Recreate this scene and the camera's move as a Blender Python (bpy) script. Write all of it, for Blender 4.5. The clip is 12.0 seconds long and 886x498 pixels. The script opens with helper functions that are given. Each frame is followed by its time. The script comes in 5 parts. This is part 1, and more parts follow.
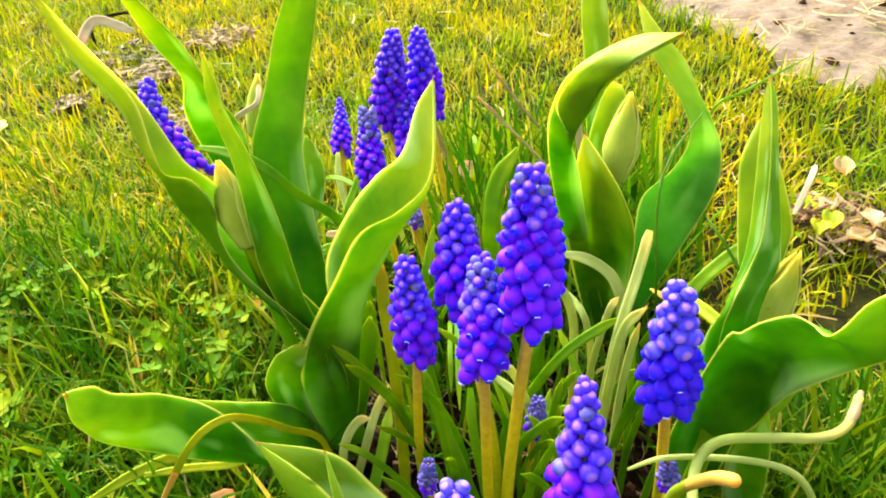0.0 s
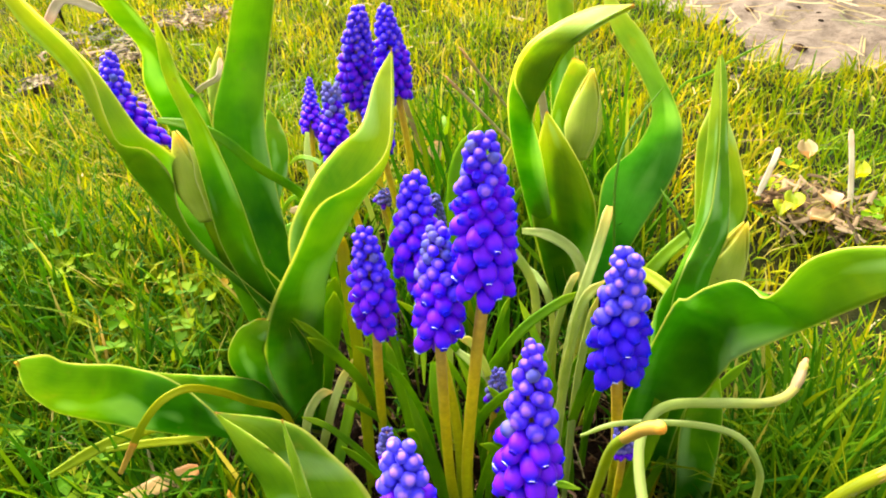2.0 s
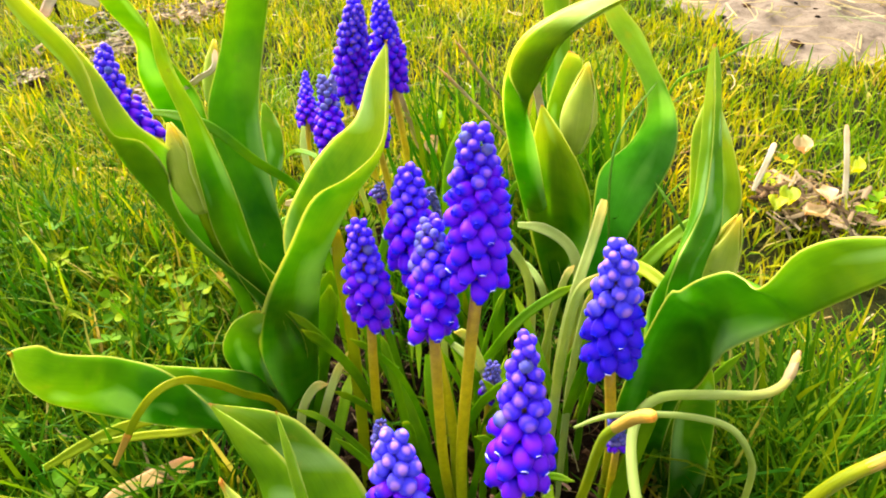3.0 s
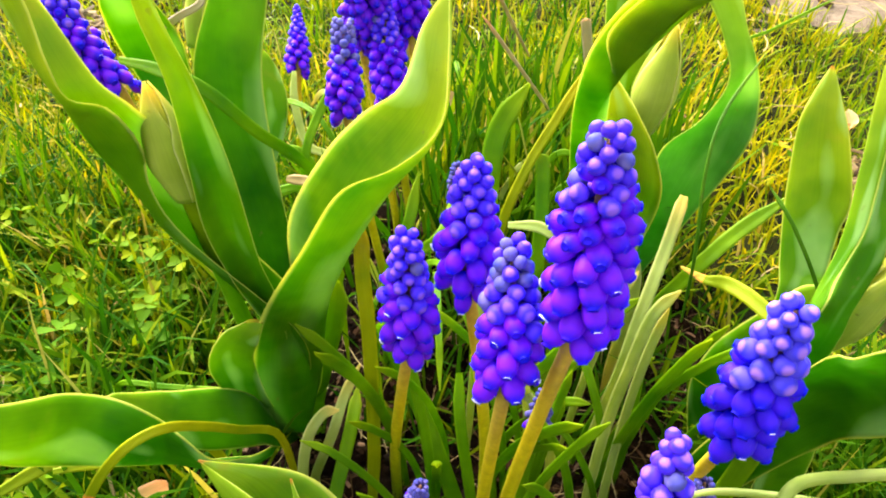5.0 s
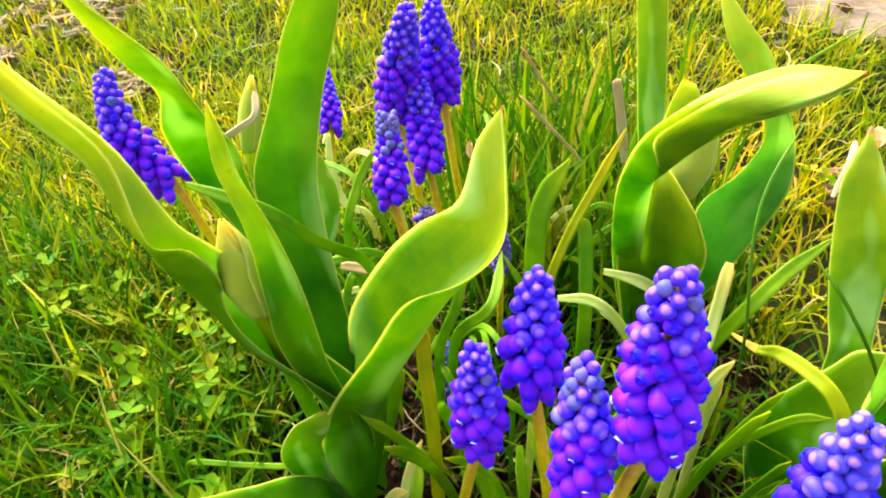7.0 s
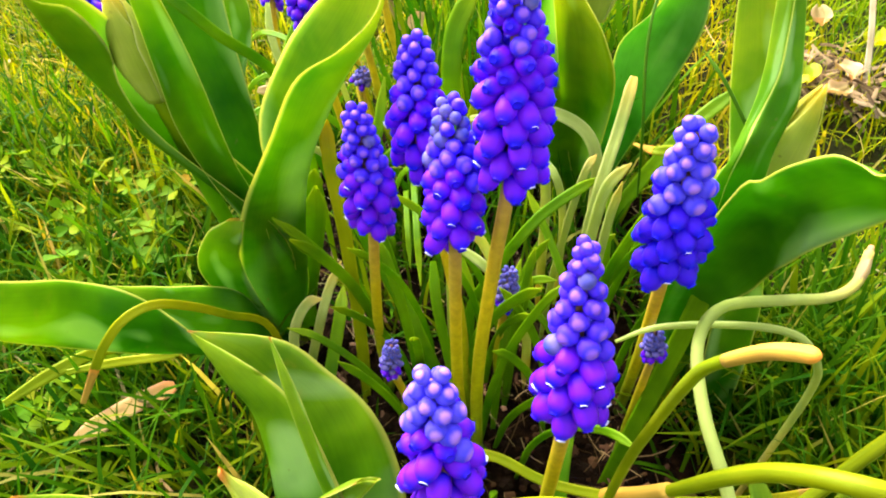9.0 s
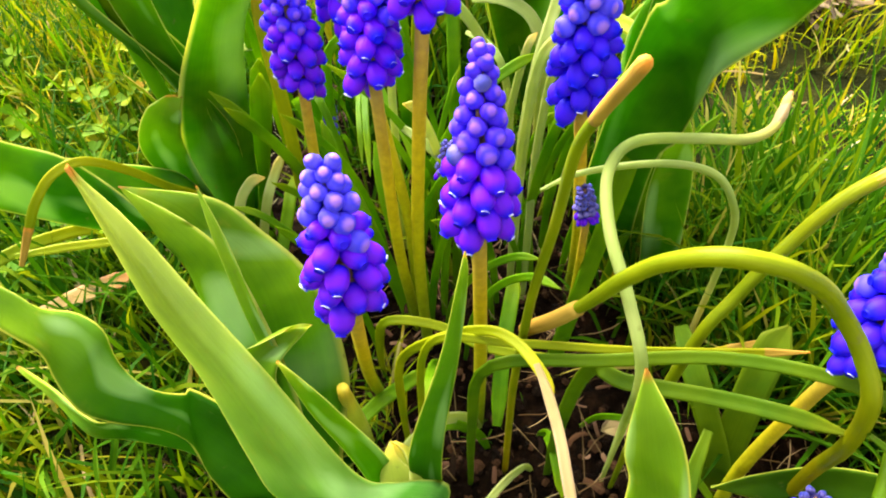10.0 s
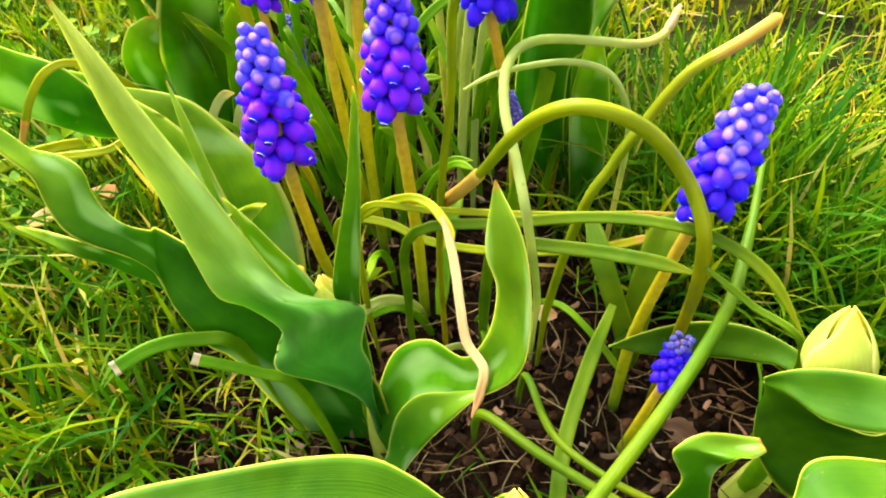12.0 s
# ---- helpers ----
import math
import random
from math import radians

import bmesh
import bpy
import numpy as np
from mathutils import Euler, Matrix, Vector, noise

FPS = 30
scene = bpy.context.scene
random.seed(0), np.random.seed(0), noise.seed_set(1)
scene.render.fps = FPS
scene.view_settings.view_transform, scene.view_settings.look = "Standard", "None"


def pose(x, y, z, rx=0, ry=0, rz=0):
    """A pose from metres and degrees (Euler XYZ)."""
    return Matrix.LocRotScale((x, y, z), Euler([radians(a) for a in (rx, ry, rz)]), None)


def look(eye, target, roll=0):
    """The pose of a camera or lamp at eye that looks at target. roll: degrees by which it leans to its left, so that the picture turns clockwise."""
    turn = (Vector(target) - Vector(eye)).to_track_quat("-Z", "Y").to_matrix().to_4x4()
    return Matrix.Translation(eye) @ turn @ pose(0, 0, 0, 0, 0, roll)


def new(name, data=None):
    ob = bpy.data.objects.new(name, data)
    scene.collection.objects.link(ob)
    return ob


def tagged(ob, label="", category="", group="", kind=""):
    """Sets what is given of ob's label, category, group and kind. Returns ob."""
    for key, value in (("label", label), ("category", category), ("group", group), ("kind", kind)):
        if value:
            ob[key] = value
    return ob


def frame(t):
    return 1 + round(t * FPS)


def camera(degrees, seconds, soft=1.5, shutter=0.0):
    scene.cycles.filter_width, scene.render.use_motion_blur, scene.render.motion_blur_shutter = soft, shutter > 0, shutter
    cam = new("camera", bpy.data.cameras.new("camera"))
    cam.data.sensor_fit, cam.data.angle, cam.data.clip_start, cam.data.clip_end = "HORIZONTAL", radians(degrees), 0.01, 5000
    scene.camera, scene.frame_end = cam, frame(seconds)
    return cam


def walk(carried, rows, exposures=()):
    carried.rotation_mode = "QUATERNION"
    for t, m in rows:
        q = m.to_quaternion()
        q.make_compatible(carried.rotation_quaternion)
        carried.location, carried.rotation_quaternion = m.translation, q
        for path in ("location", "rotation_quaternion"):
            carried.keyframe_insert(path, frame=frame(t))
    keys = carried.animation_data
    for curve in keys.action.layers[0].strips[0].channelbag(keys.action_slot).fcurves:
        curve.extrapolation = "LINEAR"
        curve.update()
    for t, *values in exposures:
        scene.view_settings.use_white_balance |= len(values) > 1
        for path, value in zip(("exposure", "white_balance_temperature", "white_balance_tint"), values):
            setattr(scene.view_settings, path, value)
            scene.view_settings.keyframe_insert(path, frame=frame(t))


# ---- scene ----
cam = camera(67.8, 12.0, soft=1.95)
PATH = [
    (0, (0.017, 0.021, 0.299), (-0.16, 1.605, -0.909), -5.0),
    (0.5, (0.02, 0.019, 0.292), (-0.125, 1.554, -0.982), -4.3),
    (1, (0.024, 0.019, 0.291), (-0.101, 1.556, -0.983), -3.5),
    (1.5, (0.025, 0.017, 0.294), (-0.097, 1.559, -0.975), -3.8),
    (2, (0.025, 0.016, 0.295), (-0.095, 1.582, -0.943), -3.7),
    (2.5, (0.025, 0.016, 0.294), (-0.09, 1.583, -0.945), -3.6),
    (3, (0.026, 0.015, 0.294), (-0.086, 1.574, -0.953), -3.4),
    (3.2, (0.025, 0.017, 0.29), (-0.078, 1.533, -1.011), -3.4),
    (4.8, (-0.006, 0.061, 0.27), (-0.026, 1.48, -1.14), 2.2),
    (5, (-0.006, 0.071, 0.276), (0.0, 1.512, -1.112), 1.8),
    (5.5, (-0.011, 0.085, 0.288), (-0.026, 1.502, -1.124), -0.0),
    (6, (-0.013, 0.089, 0.296), (-0.043, 1.51, -1.111), -1.7),
    (6.5, (-0.017, 0.09, 0.301), (-0.061, 1.53, -1.087), -2.9),
    (6.7, (-0.019, 0.089, 0.305), (-0.069, 1.533, -1.079), -3.2),
    (8.3, (-0.001, 0.062, 0.287), (-0.06, 1.454, -1.148), -3.8),
    (8.5, (0.001, 0.057, 0.287), (-0.053, 1.441, -1.156), -3.8),
    (9, (0.01, 0.043, 0.27), (-0.019, 1.388, -1.211), -3.2),
    (9.5, (0.021, 0.03, 0.26), (-0.007, 1.339, -1.251), -3.8),
    (10, (0.028, 0.015, 0.25), (0.014, 1.276, -1.302), -3.8),
    (10.5, (0.035, -0.004, 0.244), (0.01, 1.216, -1.341), -3.1),
    (11, (0.044, -0.024, 0.248), (-0.001, 1.183, -1.346), -3.8),
    (11.5, (0.051, -0.039, 0.258), (-0.034, 1.152, -1.346), -6.8),
    (12, (0.05, -0.031, 0.256), (0.022, 1.181, -1.334), -4.1),
]
walk(cam, [(t, look(eye, target, roll)) for t, eye, target, roll in PATH], [(0, 2.58), (0.8, 2.46), (3.2, 2.46), (4.8, 2.52), (6.7, 2.54), (9, 2.56), (10, 2.60), (12, 2.78)])

# ---- daylight: a bright, thinly overcast sky ----
SUN_EL, SUN_AZ = radians(42), radians(-30)
world = bpy.data.worlds.new("world")
scene.world = world
world.use_nodes = True
wn = world.node_tree.nodes
sky = wn.new("ShaderNodeTexSky")
sky.sky_type, sky.sun_disc = "NISHITA", False
sky.sun_elevation, sky.sun_rotation = SUN_EL, SUN_AZ
sky.air_density, sky.dust_density = 1.0, 4.0
wn["Background"].inputs["Strength"].default_value = 0.128
haze = wn.new("ShaderNodeMix")
haze.data_type = "RGBA"
haze.inputs[0].default_value = 0.78
haze.inputs[7].default_value = (2.5, 2.45, 2.05, 1)
world.node_tree.links.new(sky.outputs[0], haze.inputs[6])
world.node_tree.links.new(haze.outputs[2], wn["Background"].inputs[0])
sun = new("sun", bpy.data.lights.new("sun", "SUN"))
sun.data.energy, sun.data.angle, sun.data.color = 4.6, radians(62), (1.0, 0.945, 0.77)
sun.matrix_world = look((0, 0, 0), (-math.sin(SUN_AZ) * math.cos(SUN_EL), -math.cos(SUN_AZ) * math.cos(SUN_EL), -math.sin(SUN_EL)))
sun.location = (0, 0, 3)


# ---- materials ----
def material(name, rough=0.5, spec=0.5):
    m = bpy.data.materials.new(name)
    m.use_nodes = True
    b = m.node_tree.nodes["Principled BSDF"]
    b.inputs["Roughness"].default_value = rough
    b.inputs["Specular IOR Level"].default_value = spec
    return m, m.node_tree.nodes, m.node_tree.links, b


def ramp(nodes, links, source, stops):
    r = nodes.new("ShaderNodeValToRGB")
    el = r.color_ramp.elements
    while len(el) < len(stops):
        el.new(0.5)
    for e, (at, col) in zip(el, stops):
        e.position, e.color = at, (*col, 1)
    links.new(source, r.inputs[0])
    return r.outputs[0]


def mixed(nodes, links, a, b, fac, how="MIX"):
    n = nodes.new("ShaderNodeMix")
    n.data_type, n.blend_type = "RGBA", how
    for socket, v in ((n.inputs[6], a), (n.inputs[7], b)):
        if isinstance(v, tuple):
            socket.default_value = (*v, 1)
        else:
            links.new(v, socket)
    if isinstance(fac, (int, float)):
        n.inputs[0].default_value = fac
    else:
        links.new(fac, n.inputs[0])
    return n.outputs[2]


def noise_tex(nodes, links, scale, detail=3.0, vector=None, rough=0.6):
    n = nodes.new("ShaderNodeTexNoise")
    n.inputs["Scale"].default_value, n.inputs["Detail"].default_value = scale, detail
    n.inputs["Roughness"].default_value = rough
    if vector is None:
        vector = nodes.new("ShaderNodeTexCoord").outputs["Object"]
    links.new(vector, n.inputs["Vector"])
    return n.outputs["Fac"]


def bump(nodes, links, height, b, strength=0.3, dist=0.001):
    n = nodes.new("ShaderNodeBump")
    n.inputs["Strength"].default_value, n.inputs["Distance"].default_value = strength, dist
    links.new(height, n.inputs["Height"])
    links.new(n.outputs[0], b.inputs["Normal"])


def translucent(m, nodes, links, b, colour, amount):
    """Lets light shine through a thin leaf."""
    t = nodes.new("ShaderNodeBsdfTranslucent")
    links.new(mixed(nodes, links, colour, (1.7, 1.5, 1.0), 1.0, "MULTIPLY"), t.inputs[0])
    s = nodes.new("ShaderNodeMixShader")
    s.inputs[0].default_value = amount
    links.new(b.outputs[0], s.inputs[1])
    links.new(t.outputs[0], s.inputs[2])
    links.new(s.outputs[0], nodes["Material Output"].inputs[0])


def leaf_material(name, dark, mid, rim, veins=60.0, rough=0.38, through_light=0.3, rim_at=0.97, old=None, spec=0.16):
    """A parallel-veined leaf: u runs across the blade, v along it."""
    m, n, l, b = material(name, rough, spec if veins > 30 else 0.15)
    uv = n.new("ShaderNodeTexCoord").outputs["UV"]
    sep = n.new("ShaderNodeSeparateXYZ")
    l.new(uv, sep.inputs[0])
    big = noise_tex(n, l, 38.0, 3.0)
    col = ramp(n, l, big, [(0.3, dark), (0.7, mid)])
    # Leaf's own yellowing towards the tip; on tulips also shade painted near the base.
    tone_and_shade = ramp(n, l, sep.outputs[1], [(0.15, (0.22, 0.60, 0.8) if old else (0.95, 1.0, 1.0)), (0.5, (0.62, 0.92, 1.0) if old else (1.0, 1.0, 1.0)), (0.75, (1.0, 1.0, 1.0)), (1.0, (1.6, 1.12, 1.0))])
    col = mixed(n, l, col, tone_and_shade, 1.0, "MULTIPLY")
    if old:
        col = mixed(n, l, col, old, ramp(n, l, sep.outputs[1], [(0.55, (0, 0, 0)), (0.85, (0.25, 0.25, 0.25)), (1.0, (0.6, 0.6, 0.6))]))
    stretch = n.new("ShaderNodeMapping")
    stretch.inputs["Scale"].default_value = (veins, 1.6, 1)
    l.new(uv, stretch.inputs[0])
    vein = noise_tex(n, l, 1.0, 3.0, stretch.outputs[0])
    tint = ramp(n, l, vein, [(0.3, (0.72, 0.76, 0.70)), (0.7, (1.2, 1.18, 1.15))])
    col = mixed(n, l, col, tint, 0.3, "MULTIPLY")
    if old:
        along = n.new("ShaderNodeMapping")
        along.inputs["Scale"].default_value = (1.1, 3.2, 1)
        l.new(uv, along.inputs[0])
        place = n.new("ShaderNodeVectorMath")
        place.operation = "ADD"
        l.new(along.outputs[0], place.inputs[0])
        l.new(n.new("ShaderNodeObjectInfo").outputs["Random"], place.inputs[1])
        # Soft pale patches: sheen highlights painted into the leaf colour.
        painted_sheen = ramp(n, l, noise_tex(n, l, 1.6, 0.6, place.outputs[0]), [(0.58, (0, 0, 0)), (0.70, (0.45, 0.45, 0.45))])
        col = mixed(n, l, col, (0.34, 0.52, 0.22), painted_sheen)
    centre = n.new("ShaderNodeMath")
    centre.operation = "MULTIPLY_ADD"
    centre.inputs[1].default_value, centre.inputs[2].default_value = 2.0, -1.0
    l.new(sep.outputs[0], centre.inputs[0])
    absu = n.new("ShaderNodeMath")
    absu.operation = "ABSOLUTE"
    l.new(centre.outputs[0], absu.inputs[0])
    thin = ramp(n, l, absu.outputs[0], [(0.55, (0, 0, 0)), (0.85, (0.22, 0.22, 0.22)), (0.96, (0.6, 0.6, 0.6))])
    pale = mixed(n, l, col, (1.5, 1.28, 2.0), 1.0, "MULTIPLY")
    col = mixed(n, l, col, pale, thin)
    edge = ramp(n, l, absu.outputs[0], [(rim_at - 0.03, (0, 0, 0)), (rim_at + 0.015, (0.9, 0.9, 0.9))])
    col = mixed(n, l, col, rim, edge)
    if old:
        blotch = ramp(n, l, noise_tex(n, l, 120.0, 4.0), [(0.60, (0, 0, 0)), (0.76, (0.4, 0.4, 0.4))])
        worn = mixed(n, l, (0, 0, 0), blotch, ramp(n, l, sep.outputs[1], [(0.5, (0, 0, 0)), (0.8, (1, 1, 1))]))
        col = mixed(n, l, col, (0.34, 0.30, 0.03), worn)
        col = mixed(n, l, col, (0.36, 0.10, 0.03), ramp(n, l, sep.outputs[1], [(0.982, (0, 0, 0)), (0.997, (0.75, 0.75, 0.75))]))
    spots = ramp(n, l, noise_tex(n, l, 260.0, 2.0), [(0.70, (0, 0, 0)), (0.78, (0.5, 0.5, 0.5))])
    col = mixed(n, l, col, (0.16, 0.16, 0.04), spots)
    l.new(col, b.inputs["Base Color"])
    r = n.new("ShaderNodeMapRange")
    r.inputs["To Min"].default_value, r.inputs["To Max"].default_value = rough - 0.08, rough + 0.16
    l.new(noise_tex(n, l, 70.0, 3.0), r.inputs["Value"])
    l.new(r.outputs[0], b.inputs["Roughness"])
    swell = n.new("ShaderNodeBump")
    swell.inputs["Strength"].default_value, swell.inputs["Distance"].default_value = 0.55, 0.004
    l.new(noise_tex(n, l, 55.0, 1.5), swell.inputs["Height"])
    bump(n, l, vein, b, 0.32, 0.0006)
    l.new(swell.outputs[0], b.inputs["Normal"].links[0].from_node.inputs["Normal"])
    translucent(m, n, l, b, col, through_light)
    return m


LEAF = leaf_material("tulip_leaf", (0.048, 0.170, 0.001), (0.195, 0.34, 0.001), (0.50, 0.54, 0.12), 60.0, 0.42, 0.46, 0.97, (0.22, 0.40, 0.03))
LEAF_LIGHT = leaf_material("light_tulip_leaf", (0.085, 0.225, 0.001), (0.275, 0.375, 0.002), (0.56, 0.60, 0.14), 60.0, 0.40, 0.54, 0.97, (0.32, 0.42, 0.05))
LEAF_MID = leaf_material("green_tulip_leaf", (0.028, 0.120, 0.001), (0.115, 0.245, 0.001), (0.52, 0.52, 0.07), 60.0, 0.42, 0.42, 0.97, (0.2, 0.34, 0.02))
# Darker copy of the tulip leaf; paints shade onto the two nearest tulips.
LEAF_SHADED = leaf_material("shaded_tulip_leaf", (0.013, 0.070, 0.001), (0.058, 0.145, 0.001), (0.40, 0.44, 0.05), 60.0, 0.46, 0.30, spec=0.12)
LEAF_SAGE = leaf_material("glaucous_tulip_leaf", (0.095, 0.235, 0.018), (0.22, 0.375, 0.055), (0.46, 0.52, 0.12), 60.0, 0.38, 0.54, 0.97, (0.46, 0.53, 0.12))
STRAP_OLIVE = leaf_material("olive_strap_leaf", (0.11, 0.17, 0.001), (0.225, 0.255, 0.002), (0.3, 0.3, 0.05), 12.0, 0.4, 0.3, 1.2)
STRAP = leaf_material("strap_leaf", (0.06, 0.19, 0.001), (0.165, 0.315, 0.002), (0.2, 0.32, 0.03), 14.0, 0.42, 0.42, 1.2)
STRAP_DULL = leaf_material("dull_strap_leaf", (0.045, 0.125, 0.001), (0.135, 0.215, 0.002), (0.2, 0.28, 0.03), 14.0, 0.45, 0.32, 1.2)
STRAP_PALE = leaf_material("pale_strap_leaf", (0.23, 0.32, 0.07), (0.40, 0.46, 0.15), (0.4, 0.5, 0.2), 14.0, 0.45, 0.42, 1.2)
STRAP_YEL = leaf_material("yellow_strap_leaf", (0.17, 0.24, 0.001), (0.30, 0.325, 0.002), (0.4, 0.4, 0.05), 12.0, 0.45, 0.3, 1.2)
DRY = leaf_material("dry_leaf", (0.25, 0.18, 0.07), (0.38, 0.28, 0.14), (0.4, 0.3, 0.18), 14.0, 0.7, 0.2, 1.2)
ORANGE = leaf_material("dried_tip", (0.36, 0.21, 0.025), (0.48, 0.29, 0.05), (0.4, 0.2, 0.05), 12.0, 0.7, 0.15, 1.2)
DARK_BLADE = leaf_material("dark_grass_blade", (0.02, 0.09, 0.001), (0.06, 0.16, 0.001), (0.05, 0.12, 0.01), 12.0, 0.45, 0.25, 1.2)
TAN = leaf_material("tan_straw", (0.38, 0.23, 0.085), (0.54, 0.35, 0.15), (0.45, 0.3, 0.15), 14.0, 0.75, 0.15, 1.2)
BUD = leaf_material("bud_petal", (0.30, 0.40, 0.03), (0.47, 0.53, 0.10), (0.58, 0.62, 0.22), 24.0, 0.42, 0.38, 0.97)


def floret_material(name, low, high, tip, eye=None):
    m, n, l, b = material(name, 0.5, 0.13)
    info = n.new("ShaderNodeObjectInfo").outputs["Random"]
    col = ramp(n, l, info, [(0.0, low), (1.0, high)])
    gen = n.new("ShaderNodeTexCoord").outputs["Generated"]
    sep = n.new("ShaderNodeSeparateXYZ")
    l.new(gen, sep.inputs[0])
    # Band round the belly: the tone of lit faces painted over the floret colour.
    end = ramp(n, l, sep.outputs[2], [(0.12, (0, 0, 0)), (0.45, (0.9, 0.9, 0.9)), (0.68, (0.8, 0.8, 0.8)), (0.9, (0.0, 0.0, 0.0))])
    col = mixed(n, l, col, tip, end)
    if eye:
        col = mixed(n, l, col, eye, ramp(n, l, sep.outputs[2], [(0.85, (0, 0, 0)), (0.97, (0.45, 0.45, 0.45))]))
    bloom = noise_tex(n, l, 900.0, 2.0)
    col = mixed(n, l, col, (0.10, 0.07, 0.55), ramp(n, l, bloom, [(0.5, (0, 0, 0)), (0.8, (0.18, 0.18, 0.18))]))
    l.new(col, b.inputs["Base Color"])
    bump(n, l, bloom, b, 0.12, 0.0004)
    return m


RIPE = floret_material("ripe_floret", (0.006, 0.003, 0.70), (0.035, 0.003, 0.74), (0.145, 0.005, 0.74))
BLUE = floret_material("blue_floret", (0.003, 0.003, 0.68), (0.010, 0.004, 0.72), (0.045, 0.006, 0.74))
YOUNG = floret_material("young_floret", (0.014, 0.014, 0.74), (0.035, 0.014, 0.76), (0.075, 0.022, 0.74), (0.40, 0.15, 0.48))
PALE = floret_material("pale_floret", (0.014, 0.020, 0.77), (0.045, 0.034, 0.78), (0.09, 0.062, 0.79), (0.55, 0.24, 0.55))
DUSKY = floret_material("bud_floret", (0.035, 0.05, 0.34), (0.085, 0.07, 0.40), (0.14, 0.11, 0.38))
RIM, _n, _l, _b = material("floret_rim", 0.6, 0.3)
_b.inputs["Base Color"].default_value = (0.60, 0.56, 0.82, 1)

YELLOW, _n, _l, _b = material("yellow_petal", 0.6, 0.2)
_l.new(ramp(_n, _l, noise_tex(_n, _l, 400.0), [(0.3, (0.75, 0.40, 0.005)), (0.7, (0.85, 0.55, 0.01))]), _b.inputs["Base Color"])

STEM, _n, _l, _b = material("flower_stem", 0.45, 0.4)
_uv = _n.new("ShaderNodeTexCoord").outputs["UV"]
_s = _n.new("ShaderNodeSeparateXYZ")
_l.new(_uv, _s.inputs[0])
_c = ramp(_n, _l, _s.outputs[1], [(0.0, (0.12, 0.24, 0.004)), (0.2, (0.42, 0.42, 0.004)), (0.38, (0.52, 0.43, 0.010)), (0.54, (0.44, 0.30, 0.05)), (0.68, (0.34, 0.17, 0.10))])
_c = mixed(_n, _l, _c, ramp(_n, _l, noise_tex(_n, _l, 300.0), [(0.3, (0.75, 0.75, 0.75)), (0.7, (1.15, 1.15, 1.15))]), 0.8, "MULTIPLY")
_l.new(_c, _b.inputs["Base Color"])
translucent(STEM, _n, _l, _b, _c, 0.2)


def grass_material(name, stops, through_light=0.34):
    """Each blade its own tint; paler towards straw in some blades."""
    m, n, l, b = material(name, 0.6, 0.05)
    island = n.new("ShaderNodeNewGeometry").outputs["Random Per Island"]
    col = ramp(n, l, island, stops)
    patch = ramp(n, l, noise_tex(n, l, 7.0, 3.0), [(0.35, (0.5, 0.78, 0.8)), (0.65, (1.3, 1.08, 1.0))])
    col = mixed(n, l, col, patch, 1.0, "MULTIPLY")
    l.new(col, b.inputs["Base Color"])
    translucent(m, n, l, b, col, through_light)
    return m


BLEACHED = leaf_material("bleached_straw", (0.28, 0.24, 0.15), (0.43, 0.37, 0.26), (0.3, 0.27, 0.2), 10.0, 0.75, 0.2, 1.2)
GRASS = grass_material("lawn_grass", [(0.0, (0.045, 0.110, 0.001)), (0.4, (0.156, 0.203, 0.001)), (0.9, (0.292, 0.272, 0.001)), (0.97, (0.340, 0.274, 0.022)), (1.0, (0.407, 0.333, 0.133))])
GREEN = grass_material("green_grass", [(0.0, (0.010, 0.060, 0.001)), (0.6, (0.045, 0.122, 0.001)), (0.93, (0.15, 0.20, 0.002)), (1.0, (0.33, 0.27, 0.067))])
GRASS_NEAR = grass_material("near_grass", [(0.0, (0.012, 0.075, 0.001)), (0.4, (0.085, 0.175, 0.001)), (0.78, (0.24, 0.265, 0.002)), (0.94, (0.340, 0.267, 0.018)), (1.0, (0.414, 0.340, 0.129))])
CLOVER = grass_material("clover_leaf", [(0.0, (0.045, 0.135, 0.001)), (0.6, (0.11, 0.20, 0.002)), (0.95, (0.18, 0.24, 0.002)), (1.0, (0.280, 0.160, 0.016))])
STRAW = grass_material("straw", [(0.0, (0.120, 0.075, 0.030)), (0.5, (0.255, 0.180, 0.075)), (1.0, (0.390, 0.315, 0.180))], 0.15)

# Brown soil, darkened below its own tone to paint in shade among the plants.
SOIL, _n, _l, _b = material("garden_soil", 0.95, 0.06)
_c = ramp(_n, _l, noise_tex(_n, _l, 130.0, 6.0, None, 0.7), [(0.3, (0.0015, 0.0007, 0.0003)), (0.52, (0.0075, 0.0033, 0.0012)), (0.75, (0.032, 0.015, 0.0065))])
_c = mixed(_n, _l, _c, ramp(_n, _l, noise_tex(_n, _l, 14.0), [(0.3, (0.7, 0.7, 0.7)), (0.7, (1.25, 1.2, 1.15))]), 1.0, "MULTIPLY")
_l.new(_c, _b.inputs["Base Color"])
bump(_n, _l, noise_tex(_n, _l, 220.0, 6.0, None, 0.75), _b, 0.9, 0.004)

CLOD, _n, _l, _b = material("soil_crumb", 0.95, 0.1)
_c = ramp(_n, _l, _n.new("ShaderNodeNewGeometry").outputs["Random Per Island"], [(0.0, (0.003, 0.0014, 0.0006)), (0.6, (0.011, 0.005, 0.002)), (1.0, (0.07, 0.032, 0.015))])
_l.new(_c, _b.inputs["Base Color"])
bump(_n, _l, noise_tex(_n, _l, 600.0, 4.0), _b, 0.7, 0.001)

